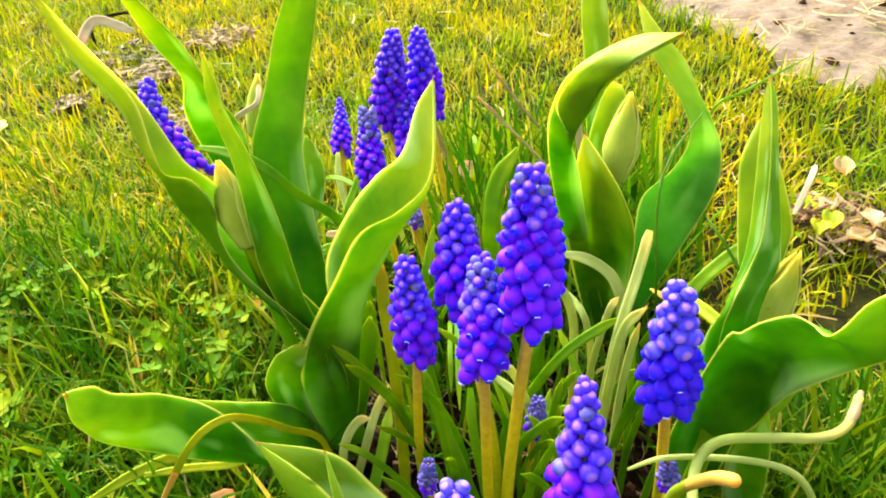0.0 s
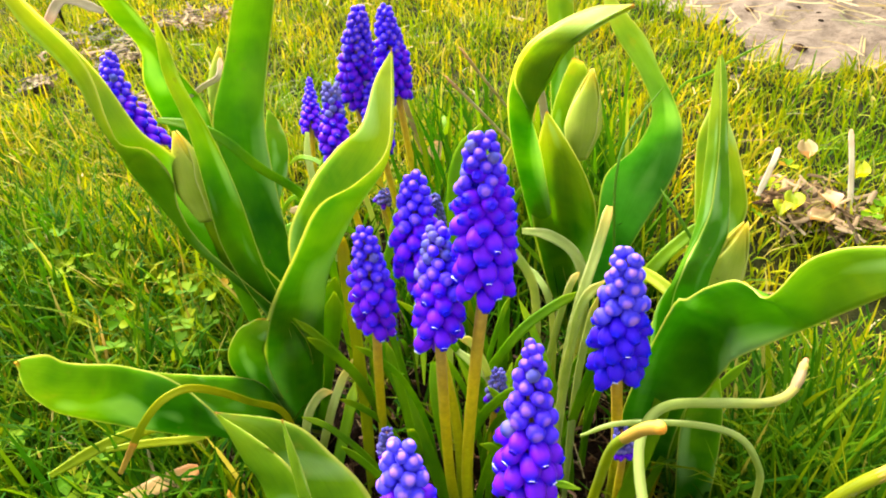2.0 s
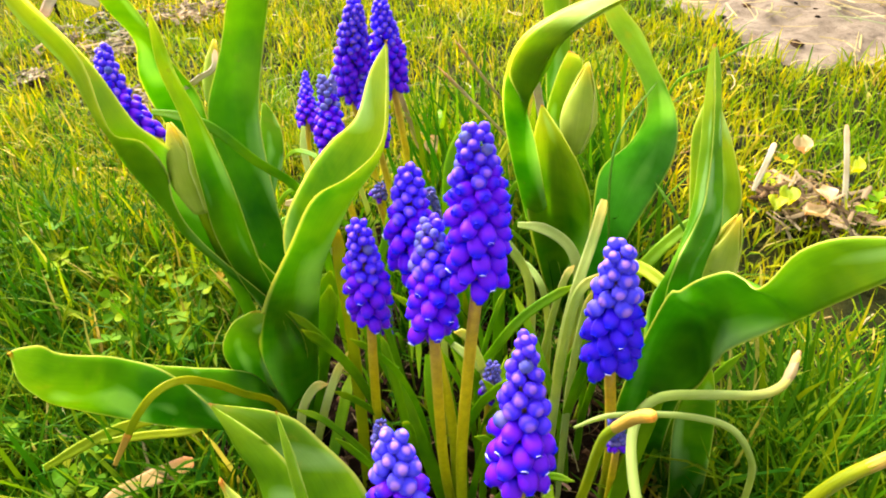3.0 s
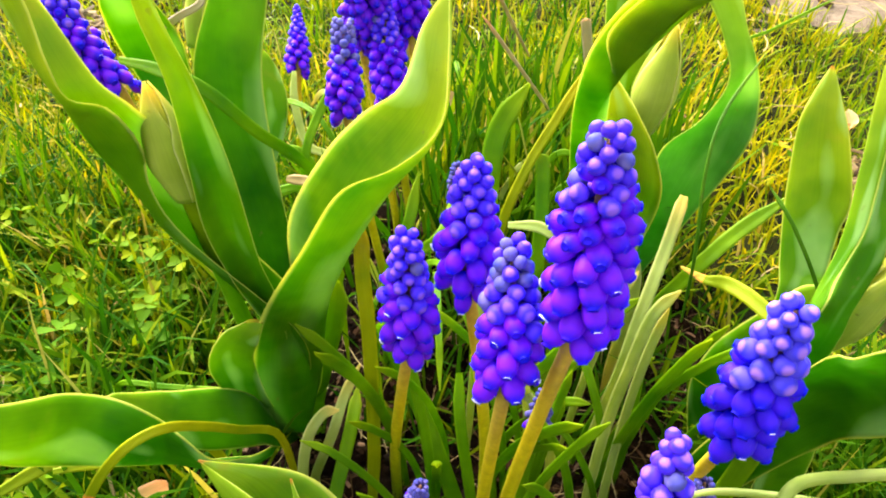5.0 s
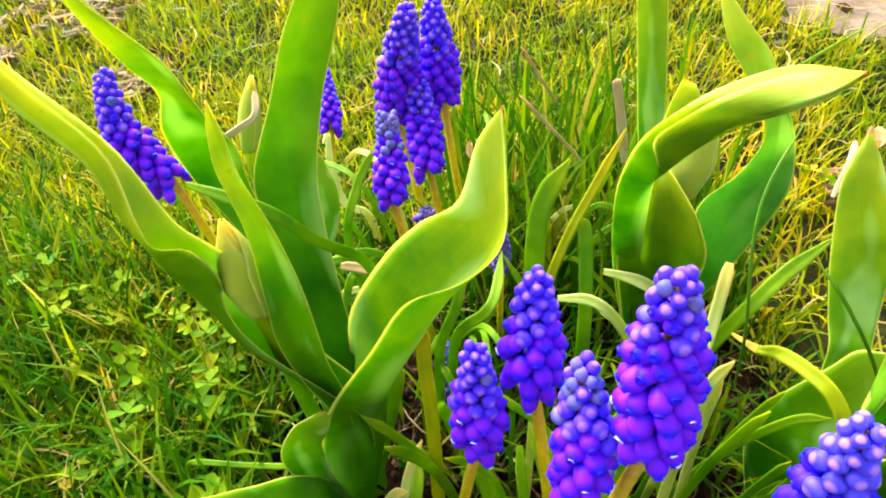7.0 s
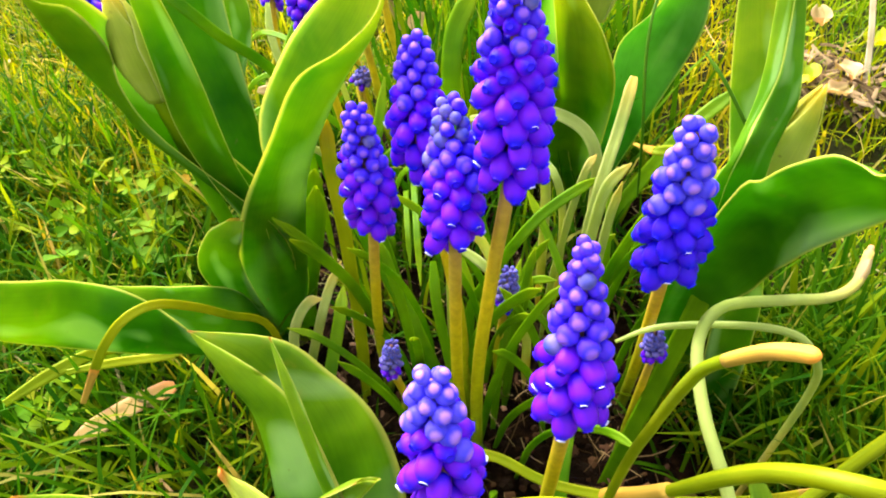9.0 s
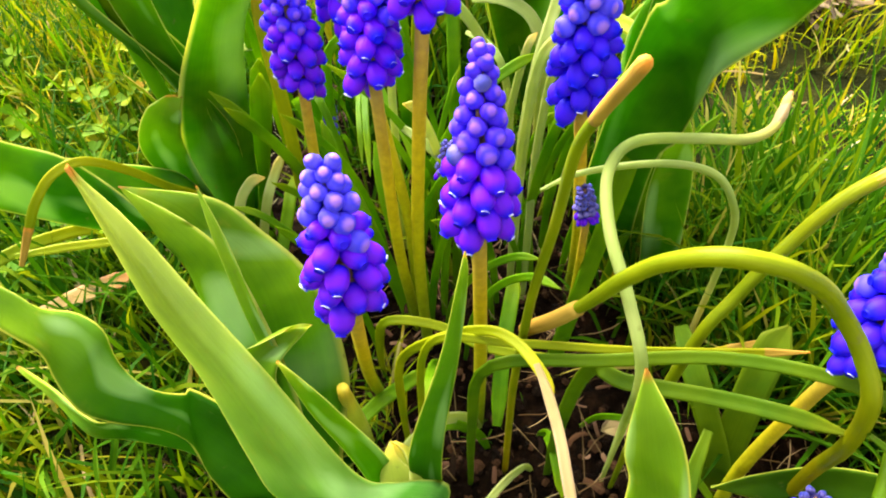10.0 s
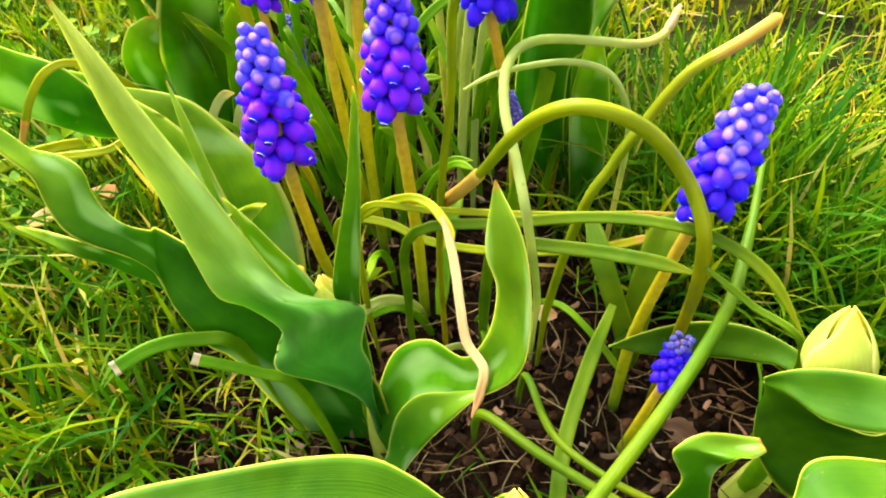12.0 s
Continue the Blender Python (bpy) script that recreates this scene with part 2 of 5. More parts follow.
# Turf taken near black, to paint in the shade between the blades.
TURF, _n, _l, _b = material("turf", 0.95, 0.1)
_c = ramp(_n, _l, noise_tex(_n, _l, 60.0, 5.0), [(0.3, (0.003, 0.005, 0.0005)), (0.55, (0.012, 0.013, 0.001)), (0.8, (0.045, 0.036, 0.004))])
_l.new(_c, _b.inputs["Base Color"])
bump(_n, _l, noise_tex(_n, _l, 120.0, 5.0), _b, 0.8, 0.006)

FAR_LAWN, _n, _l, _b = material("far_lawn", 0.95, 0.05)
_c = ramp(_n, _l, noise_tex(_n, _l, 90.0, 6.0, None, 0.75), [(0.3, (0.018, 0.03, 0.001)), (0.5, (0.052, 0.066, 0.002)), (0.72, (0.105, 0.105, 0.005))])
_c = mixed(_n, _l, _c, ramp(_n, _l, noise_tex(_n, _l, 3.0), [(0.3, (0.7, 0.9, 0.8)), (0.7, (1.15, 1.05, 1.0))]), 1.0, "MULTIPLY")
_l.new(_c, _b.inputs["Base Color"])
bump(_n, _l, noise_tex(_n, _l, 160.0, 5.0), _b, 1.0, 0.01)

SAND, _n, _l, _b = material("pale_trodden_earth", 0.9, 0.2)
_c = ramp(_n, _l, noise_tex(_n, _l, 55.0, 6.0, None, 0.7), [(0.3, (0.05, 0.033, 0.024)), (0.48, (0.115, 0.083, 0.062)), (0.75, (0.17, 0.13, 0.10))])
_l.new(_c, _b.inputs["Base Color"])
bump(_n, _l, noise_tex(_n, _l, 90.0, 6.0, None, 0.7), _b, 0.8, 0.006)


# ---- building helpers ----
def mesh_object(name, verts, faces, mat, parent=None, label="", uvs=None, smooth=True):
    me = bpy.data.meshes.new(name)
    me.from_pydata(verts, [], faces)
    me.materials.append(mat)
    if smooth:
        me.polygons.foreach_set("use_smooth", [True] * len(me.polygons))
    if uvs is not None:
        layer = me.uv_layers.new(name="UVMap")
        index = np.empty(len(me.loops), dtype=np.int32)
        me.loops.foreach_get("vertex_index", index)
        layer.data.foreach_set("uv", np.asarray(uvs, dtype=np.float32)[index].ravel())
    ob = new(name, me)
    if parent:
        ob.parent = parent
        ob.matrix_parent_inverse = parent.matrix_world.inverted()
    if label:
        tagged(ob, label)
    return ob


def spline(points, n):
    """Catmull-Rom through the rows of points, n samples."""
    p = np.asarray(points, dtype=float)
    p = np.vstack([2 * p[0] - p[1], p, 2 * p[-1] - p[-2]])
    out = []
    for s in np.linspace(0, len(p) - 3, n):
        i = min(int(s), len(p) - 4)
        t = s - i
        a, b, c, d = p[i:i + 4]
        out.append(0.5 * (2 * b + (c - a) * t + (2 * a - 5 * b + 4 * c - d) * t * t + (3 * b - a - 3 * c + d) * t ** 3))
    return np.array(out)


def unit(v):
    return v / np.maximum(np.linalg.norm(v, axis=-1, keepdims=True), 1e-9)


def blade_mesh(name, mid, half, cup, wave, mat, parent, label, thick, seed, cols=10, keel=None):
    """A curved blade: mid line, half-width vectors, a hollow across it and rippled margins; real thickness."""
    n = len(mid)
    rnd = np.random.RandomState(seed)
    tang = unit(np.gradient(mid, axis=0))
    nrm = unit(np.cross(half, tang))
    size = np.linalg.norm(half, axis=1)[:, None]
    u = np.linspace(-1, 1, cols)
    v = np.linspace(0, 1, n)
    ph, fr = rnd.uniform(0, 6.28, 2), rnd.uniform(9, 15, 2)
    layers = []
    for side in (0.5, -0.5):
        for k, uk in enumerate(u):
            hollow = cup * (1 - abs(uk) ** 1.6)
            ripple = wave * abs(uk) ** 2 * np.sin(fr[int(uk > 0)] * v + ph[int(uk > 0)])
            t = thick * side * (1 - 0.75 * uk ** 8)
            row = mid + uk * half + nrm * (size * (hollow + ripple[:, None]) + t)
            if keel is not None:
                row = row + keel * (1 - abs(uk) ** 1.45)
            layers.append(row)
    verts = np.concatenate(layers)
    idx = np.arange(2 * cols * n).reshape(2, cols, n)
    faces = []
    for k in range(cols - 1):
        for i in range(n - 1):
            faces.append((idx[0, k, i], idx[0, k + 1, i], idx[0, k + 1, i + 1], idx[0, k, i + 1]))
            faces.append((idx[1, k, i], idx[1, k, i + 1], idx[1, k + 1, i + 1], idx[1, k + 1, i]))
    for i in range(n - 1):
        faces.append((idx[0, 0, i], idx[0, 0, i + 1], idx[1, 0, i + 1], idx[1, 0, i]))
        faces.append((idx[0, -1, i], idx[1, -1, i], idx[1, -1, i + 1], idx[0, -1, i + 1]))
    uvs = np.stack([np.tile(np.repeat((u + 1) / 2, n), 2), np.tile(v, 2 * cols)], axis=1)
    return mesh_object(name, verts.tolist(), [tuple(int(a) for a in q) for q in faces], mat, parent, label, uvs)


SEED = [100]


def rooted(parent, rows):
    """Carries a leaf that starts above the soil down to the foot of its tulip."""
    first = np.array(rows[0], dtype=float)
    if first[2] < 0.02:
        return rows
    foot = np.array(parent.location)
    below = []
    for f, wide in ((0.0, 0.45), (0.5, 0.75)):
        row = first * wide
        row[:3] = foot + (first[:3] - foot) * np.array([f ** 0.7, f ** 0.7, f])
        row[2] -= 0.004 * (f == 0)
        below.append(tuple(row))
    return below + list(rows)


def leaf(parent, rows, cup=0.3, wave=0.05, mat=None, label="", root=True):
    """A tulip leaf; each row is a point of the midline and the vector from it to the margin."""
    SEED[0] += 1
    s = spline(rooted(parent, rows) if root else rows, 52)
    return blade_mesh("leaf", s[:, :3], s[:, 3:], cup, wave, mat or LEAF, parent, label, 0.0011, SEED[0])


def folded_leaf(parent, rows, wave=0.04, mat=None, label=""):
    """A tulip leaf folded along its keel; each row is the middle of the margins, the vector to one margin, and that to the keel."""
    SEED[0] += 1
    s = spline(rooted(parent, rows), 52)
    return blade_mesh("leaf", s[:, :3], s[:, 3:6], 0.0, wave, mat or LEAF, parent, label, 0.0011, SEED[0], 14, s[:, 6:9])


def grounded(points, tip):
    """Carries the lower end of a strap leaf on down to the soil; tip: which end is its free tip (1 the last, -1 the first, 0 the higher)."""
    p = [np.array(q, dtype=float) for q in points]
    if min(p[0][2], p[-1][2]) < 0.02:
        return points
    at_end = tip < 0 or (tip == 0 and p[-1][2] < p[0][2])
    if at_end:
        p = p[::-1]
    way = unit(p[0] - p[1])
    z = p[0][2]
    under = p[0] + np.array([way[0] * 0.006, way[1] * 0.006, -z - 0.004])
    knee = p[0] + np.array([way[0] * 0.005, way[1] * 0.005, -0.45 * z])
    p = [under, knee] + p
    return [tuple(q) for q in (p[::-1] if at_end else p)]


TONE = {"strap_leaf": "green", "dull_strap_leaf": "dull green", "olive_strap_leaf": "olive green", "pale_strap_leaf": "pale sage green", "yellow_strap_leaf": "yellow-green"}


def strap(points, width, mat, label, face, fold=0.25, tip=0.15, start=0.55, dry=0):
    """A long narrow channelled leaf of its own."""
    SEED[0] += 1
    if mat not in (DRY, BLEACHED, DARK_BLADE, TAN):
        points = grounded(points, -1 if dry < 0 or start == 1 else 1 if dry > 0 else 0)
    mid = spline(points, 40)
    tang = unit(np.gradient(mid, axis=0))
    to_eye = unit(np.array(face) - mid)
    side = unit(np.cross(tang, to_eye))
    v = np.linspace(0, 1, 40)
    w = width / 2 * np.minimum(1, tip + (1 - v) * 7) * np.minimum(1, start + v * 3)
    ob = blade_mesh("strap_leaf", mid, side * w[:, None], -fold, 0.03, mat, None, "", 0.0011, SEED[0], 7)
    if dry or start == 1:
        k = slice(0, 2) if start == 1 else slice(34, 40) if dry > 0 else slice(0, 6)
        blade_mesh("cut_end" if start == 1 else "dry_tip", mid[k], (side * w[:, None] * 1.05)[k], -fold, 0.0, BLEACHED if start == 1 else ORANGE, ob, "dry pale cut end" if start == 1 else "dried orange-brown tip", 0.0014, SEED[0], 7)
    if label.startswith("long narrow green"):
        label = label.replace("green", TONE[mat.name], 1)
    return tagged(ob, label, "leaf", "strap leaves of the grape hyacinths")


def tube(name, points, radii, mat, parent=None, label="", n=24, sides=9):
    mid = spline(points, n)
    r = np.interp(np.linspace(0, 1, n), np.linspace(0, 1, len(radii)), radii)
    tang = unit(np.gradient(mid, axis=0))
    side = np.empty_like(mid)
    carry = np.cross(tang[0], np.array([0.3, 1.0, 0.1]))
    for i in range(n):
        carry = unit(carry - tang[i] * (carry @ tang[i]))
        side[i] = carry
    up = np.cross(side, tang)
    a = np.linspace(0, 2 * np.pi, sides, endpoint=False)
    verts = (mid[:, None] + r[:, None, None] * (np.cos(a)[None, :, None] * side[:, None] + np.sin(a)[None, :, None] * up[:, None])).reshape(-1, 3)
    faces = [(i * sides + k, i * sides + (k + 1) % sides, (i + 1) * sides + (k + 1) % sides, (i + 1) * sides + k) for i in range(n - 1) for k in range(sides)]
    faces += [tuple(range(sides))[::-1], tuple((n - 1) * sides + k for k in range(sides))]
    uvs = np.stack([np.tile(a / 6.2832, n), np.repeat(np.linspace(0, 1, n), sides)], axis=1)
    return mesh_object(name, verts.tolist(), faces, mat, parent, label, uvs)


def round_strap(points, width, mat, label, dry=0, share=13, papery=False):
    """A thick leaf rolled nearly round."""
    w = width / 2
    points = grounded(points, dry)
    ob = tube("strap_leaf", points, [w * 0.45, w * 0.9, w, w, w, w, w * 0.9], mat, None, "", 60, 10)
    if dry:
        end = spline(points if dry > 0 else points[::-1], 60)[-share:]
        end = np.vstack([end[::3], end[-1] * 2 - end[-2]])
        thick = [0.98, 0.45, 0.8, 1.15, 0.7, 0.5] if papery else [0.98, 1.02, 1.03, 1.04, 1.0, 0.4]
        tube("dry_tip", end.tolist(), [w * k for k in thick], DRY if papery else ORANGE, ob, "papery pale shrivelled tip" if papery else "dried orange-brown tip", 16, 10)
    if label.startswith("long narrow green"):
        label = label.replace("green", TONE[mat.name], 1)
    return tagged(ob, label, "leaf", "strap leaves of the grape hyacinths")


def tulip(label, base):
    e = new("tulip")
    e.location = base
    bpy.context.view_layer.update()
    x, y, z = base
    tube("stem", [(x, y, -0.01), (x, y, 0.02), (x, y, 0.05)], [0.006, 0.005, 0.002], BUD, e)
    return tagged(e, label, "tulip", "tulips")


def tulip_bud(parent, top, foot, r, mat, label):
    """A closed bud: a core and three outer petals wrapped round it, each overlapping the next, meeting in a point."""
    top, foot = np.array(top), np.array(foot)
    axis = top - foot
    side = unit(np.cross(axis, np.array([0.2, 1.0, 0.3])))
    up = unit(np.cross(side, axis))
    rows, sides = 18, 21
    verts, uvs = [], []
    for i in range(rows):
        v = i / (rows - 1)
        w = r * min(1, (v + 0.16) * 1.9) ** 0.6 * (1 - max(0, (v - 0.3) / 0.7) ** 1.8) + 0.0003
        for k in range(sides):
            a = 2 * math.pi * k / sides
            seam = 1 - 0.22 * max(0, math.cos(3 * a + v)) ** 10 + 0.05 * math.sin(3 * a)
            verts.append(tuple(foot + axis * v + w * seam * (math.cos(a) * side + math.sin(a) * up)))
            uvs.append((k / sides, v))
    faces = [(i * sides + k, i * sides + (k + 1) % sides, (i + 1) * sides + (k + 1) % sides, (i + 1) * sides + k) for i in range(rows - 1) for k in range(sides)]
    faces.append(tuple(range(sides))[::-1])
    root = np.array(parent.location)
    mid = root + (foot - root) * np.array([0.6, 0.6, 0.5])
    tube("stem", [tuple(root), tuple(mid), tuple(foot + axis * 0.05)], [0.0036, 0.003, 0.0026], STRAP, parent)
    bud = mesh_object("bud", verts, faces, mat, parent, label, uvs)
    cols = 11
    for petal in range(3):
        pv, pu = [], []
        for i in range(rows):
            v = i / (rows - 1)
            w = r * min(1, (v + 0.16) * 1.9) ** 0.6 * (1 - max(0, (v - 0.3) / 0.7) ** 1.8) + 0.0004
            spread = 1.32 * (1 - 0.75 * max(0, v - 0.55) / 0.45)
            for k in range(cols):
                f = 2 * k / (cols - 1) - 1
                a = 2.0944 * petal + 0.5 + f * spread
                lift = 1.03 + 0.05 * f + 0.03 * (1 - f * f)
                pv.append(tuple(foot + axis * (v * (1.015 + 0.008 * petal)) + w * lift * (math.cos(a) * side + math.sin(a) * up)))
                pu.append((k / (cols - 1), v))
        pf = [(i * cols + k, i * cols + k + 1, (i + 1) * cols + k + 1, (i + 1) * cols + k) for i in range(rows - 1) for k in range(cols - 1)]
        shell = mesh_object("petal", pv, pf, mat, bud, "", pu)
        skin = shell.modifiers.new("thickness", "SOLIDIFY")
        skin.thickness, skin.offset = 0.0004, -1
    return bud


def floret_mesh(name, mat, profile, rim=True):
    """One small urn-shaped flower along +z, one unit long and one wide, with a pinched pale mouth."""
    sides = 9
    verts, faces, slots = [], [], []
    for z, r in profile:
        for k in range(sides):
            a = 2 * math.pi * k / sides
            ridge = 1 + 0.05 * math.cos(3 * a)
            verts.append((r * ridge * math.cos(a) / 2, r * ridge * math.sin(a) / 2, z))
    for i in range(len(profile) - 1):
        for k in range(sides):
            faces.append((i * sides + k, i * sides + (k + 1) % sides, (i + 1) * sides + (k + 1) % sides, (i + 1) * sides + k))
            slots.append(1 if rim and i >= len(profile) - 3 and k < 3 else 0)
    last = len(profile) - 1
    faces.append(tuple(last * sides + k for k in range(sides)))
    slots.append(0)
    me = bpy.data.meshes.new(name)
    me.from_pydata(verts, [], faces)
    me.materials.append(mat)
    me.materials.append(RIM)
    me.polygons.foreach_set("material_index", slots)
    me.polygons.foreach_set("use_smooth", [True] * len(faces))
    return me


URN = [(0.0, 0.25), (0.035, 0.6), (0.14, 0.9), (0.34, 1.0), (0.6, 0.98), (0.8, 0.8), (0.93, 0.46), (0.97, 0.36), (1.01, 0.45), (0.985, 0.33)]
KNOB = [(0.0, 0.2), (0.08, 0.6), (0.28, 0.92), (0.55, 1.0), (0.8, 0.82), (0.95, 0.45), (1.0, 0.1)]
FLORETS = {"ripe": floret_mesh("floret", RIPE, URN), "plain": floret_mesh("floret", RIPE, URN, False), "young": floret_mesh("floret", YOUNG, KNOB, False), "dusky": floret_mesh("floret", DUSKY, KNOB, False),
           "pale": floret_mesh("floret", PALE, KNOB, False), "blue": floret_mesh("floret", BLUE, URN, False), "blue_open": floret_mesh("floret", BLUE, URN)}


def muscari(base, foot, top, radius, seed, ripe, label, pale=False):
    """A grape hyacinth: a bent stem and a tapering spike of urn-shaped florets."""
    rnd = random.Random(seed)
    base, foot, top = Vector(base), Vector(foot), Vector(top)
    thing = new("grape_hyacinth")
    thing.location = base
    bpy.context.view_layer.update()
    axis = top - foot
    length = axis.length
    bow = Vector((rnd.uniform(-0.004, 0.004), rnd.uniform(-0.004, 0.004), 0))
    start = foot + axis * 0.12
    stem = [base - Vector((0, 0, 0.008)), base.lerp(start, 0.35) + bow, base.lerp(start, 0.72) + bow * 0.6, start, foot + axis * 0.6, foot + axis * 0.95]
    thick = 0.0011 + 0.10 * radius
    tube("stem", [tuple(p) for p in stem], [thick * 1.15, thick * 1.1, thick, thick * 0.9, thick * 0.6, thick * 0.3], STEM, thing)
    kink = Vector((-0.0052, -0.004, -0.001)) if seed == 21 else Vector((0, 0, 0))
    z = axis.normalized()
    x = z.orthogonal().normalized()
    y = z.cross(x)
    # florets from the tip down, each lower one larger, packed as closely as their size allows
    full = min(0.0058, radius * 0.64)
    placed, i = 0.0, 0
    while placed < 1.0:
        i += 1
        down = placed
        a = i * 2.39996 + seed + rnd.uniform(-0.16, 0.16)
        out = (x * math.cos(a) + y * math.sin(a))
        grow = min(1, down * 1.5)
        size = full * (0.56 + 0.44 * grow)
        blunt = 0.5 if length < 0.036 else 0.16 if seed in (5, 13, 14) else 0.30
        reach = radius * (blunt + (1 - blunt) * min(1, down * (1.45 if seed in (5, 13, 14) else 1.9)) ** 0.8) * (1 - 0.22 * max(0, down - 0.72) / 0.28)
        placed += (1.05 if pale and not down > 1 - ripe else 0.84) * size * size * (1.1 + 0.35 * grow) / (2 * math.pi * max(reach - 0.25 * size, 0.22 * radius)) / length
        lift = radians(float(np.interp(down, (0, 0.2, 0.42, 0.6, 1), (68, 24, -4, -34, -54))) + rnd.uniform(-9, 9))
        way = (out * math.cos(lift) + z * math.sin(lift)).normalized()
        is_ripe = down > 1 - ripe + rnd.uniform(-0.13, 0.13)
        kind = "ripe" if is_ripe else ("dusky" if ripe < 0.25 or length < 0.036 or (not is_ripe and rnd.random() < (0.3 if seed == 4 else 0.03)) else "young")
        if kind == "ripe" and (down < 0.5 or rnd.random() < 0.78):
            kind = "plain"
        if pale and (seed != 7 or not is_ripe):
            kind = "pale" if not is_ripe else "blue" if kind == "plain" else "blue_open"
        elif seed == 9:
            kind = "blue" if down > 0.25 else "dusky"
        s = size * rnd.uniform(0.93, 1.08) * (1.1 if pale and not is_ripe else 1)
        long = s * (1.3 if is_ripe else 1.0)
        centre = top - z * (length * down * 0.97) + kink * (4 * down * (1 - down)) + out * max(0, reach * rnd.uniform(0.90, 1.09) - long * 0.5 * math.cos(lift))
        seat = centre - way * long * 0.5
        m = way.to_track_quat("Z", "Y").to_matrix().to_4x4()
        ob = new("floret", FLORETS[kind])
        ob.matrix_world = Matrix.Translation(seat) @ m @ Matrix.Diagonal((s, s, long, 1))
        mw = ob.matrix_world.copy()
        ob.parent = thing
        ob.matrix_parent_inverse = thing.matrix_world.inverted()
        ob.matrix_world = mw
    for k in range(6 if seed == 21 else 1 if radius > 0.006 else 0):
        a = rnd.uniform(0, 6.28)
        out = x * math.cos(a) + y * math.sin(a)
        way = (out * 0.45 - z * 0.9).normalized()
        ob = new("floret", FLORETS["blue_open" if seed in (6, 8) else "ripe"])
        mw = Matrix.Translation(foot + out * radius * (0.42 if seed != 21 else rnd.uniform(0.5, 1.1)) + z * (0.002 if seed != 21 else rnd.uniform(-0.005, 0.004))) @ way.to_track_quat("Z", "Y").to_matrix().to_4x4() @ Matrix.Diagonal((full * 0.85, full * 0.85, full * 1.15, 1))
        ob.parent = thing
        ob.matrix_parent_inverse = thing.matrix_world.inverted()
        ob.matrix_world = mw
    return tagged(thing, label, "flower", "grape hyacinths")


# ---- ground: lawn and bed in one sheet that reaches the horizon ----
BED = [(-0.055, 0.245, 0.055, 0.06), (0.02, 0.165, 0.075, 0.075), (0.05, 0.085, 0.105, 0.06), (0.0, 0.30, 0.085, 0.10), (0.075, 0.28, 0.06, 0.07), (0.12, 0.07, 0.07, 0.05), (0.0, 0.02, 0.07, 0.06)]


def in_bed(x, y):
    """Above 1 outside the bare bed, below 1 inside."""
    best = 9.0
    for cx, cy, rx, ry in BED:
        best = np.minimum(best, np.sqrt(((x - cx) / rx) ** 2 + ((y - cy) / ry) ** 2))
    return best


def in_path(x, y):
    """Below 0 on the trodden earth beyond the lawn."""
    edge = 0.66 + 0.03 * np.sin(x * 23) + 0.02 * np.sin(x * 61 + 1)
    left = 0.285 + 0.03 * np.sin(y * 19) - 0.35 * np.maximum(0, y - 0.86)
    return np.maximum(edge - y, left - x)


def afield(x, y):
    """Above 1 on the lawn away from the bed, with an uneven edge."""
    a = np.arctan2(y - 0.55, x)
    return np.hypot(x, y - 0.55) / (1.0 + 0.07 * np.sin(5 * a + 1) + 0.05 * np.sin(11 * a) + 0.03 * np.sin(23 * a))


def relief(x, y):
    """Small rise and fall of the ground."""
    return 0.004 * np.sin(x * 21 + 1.3) * np.cos(y * 17) + 0.003 * np.sin(x * 47 + y * 39) + 0.002 * np.sin(x * 101 - y * 83)


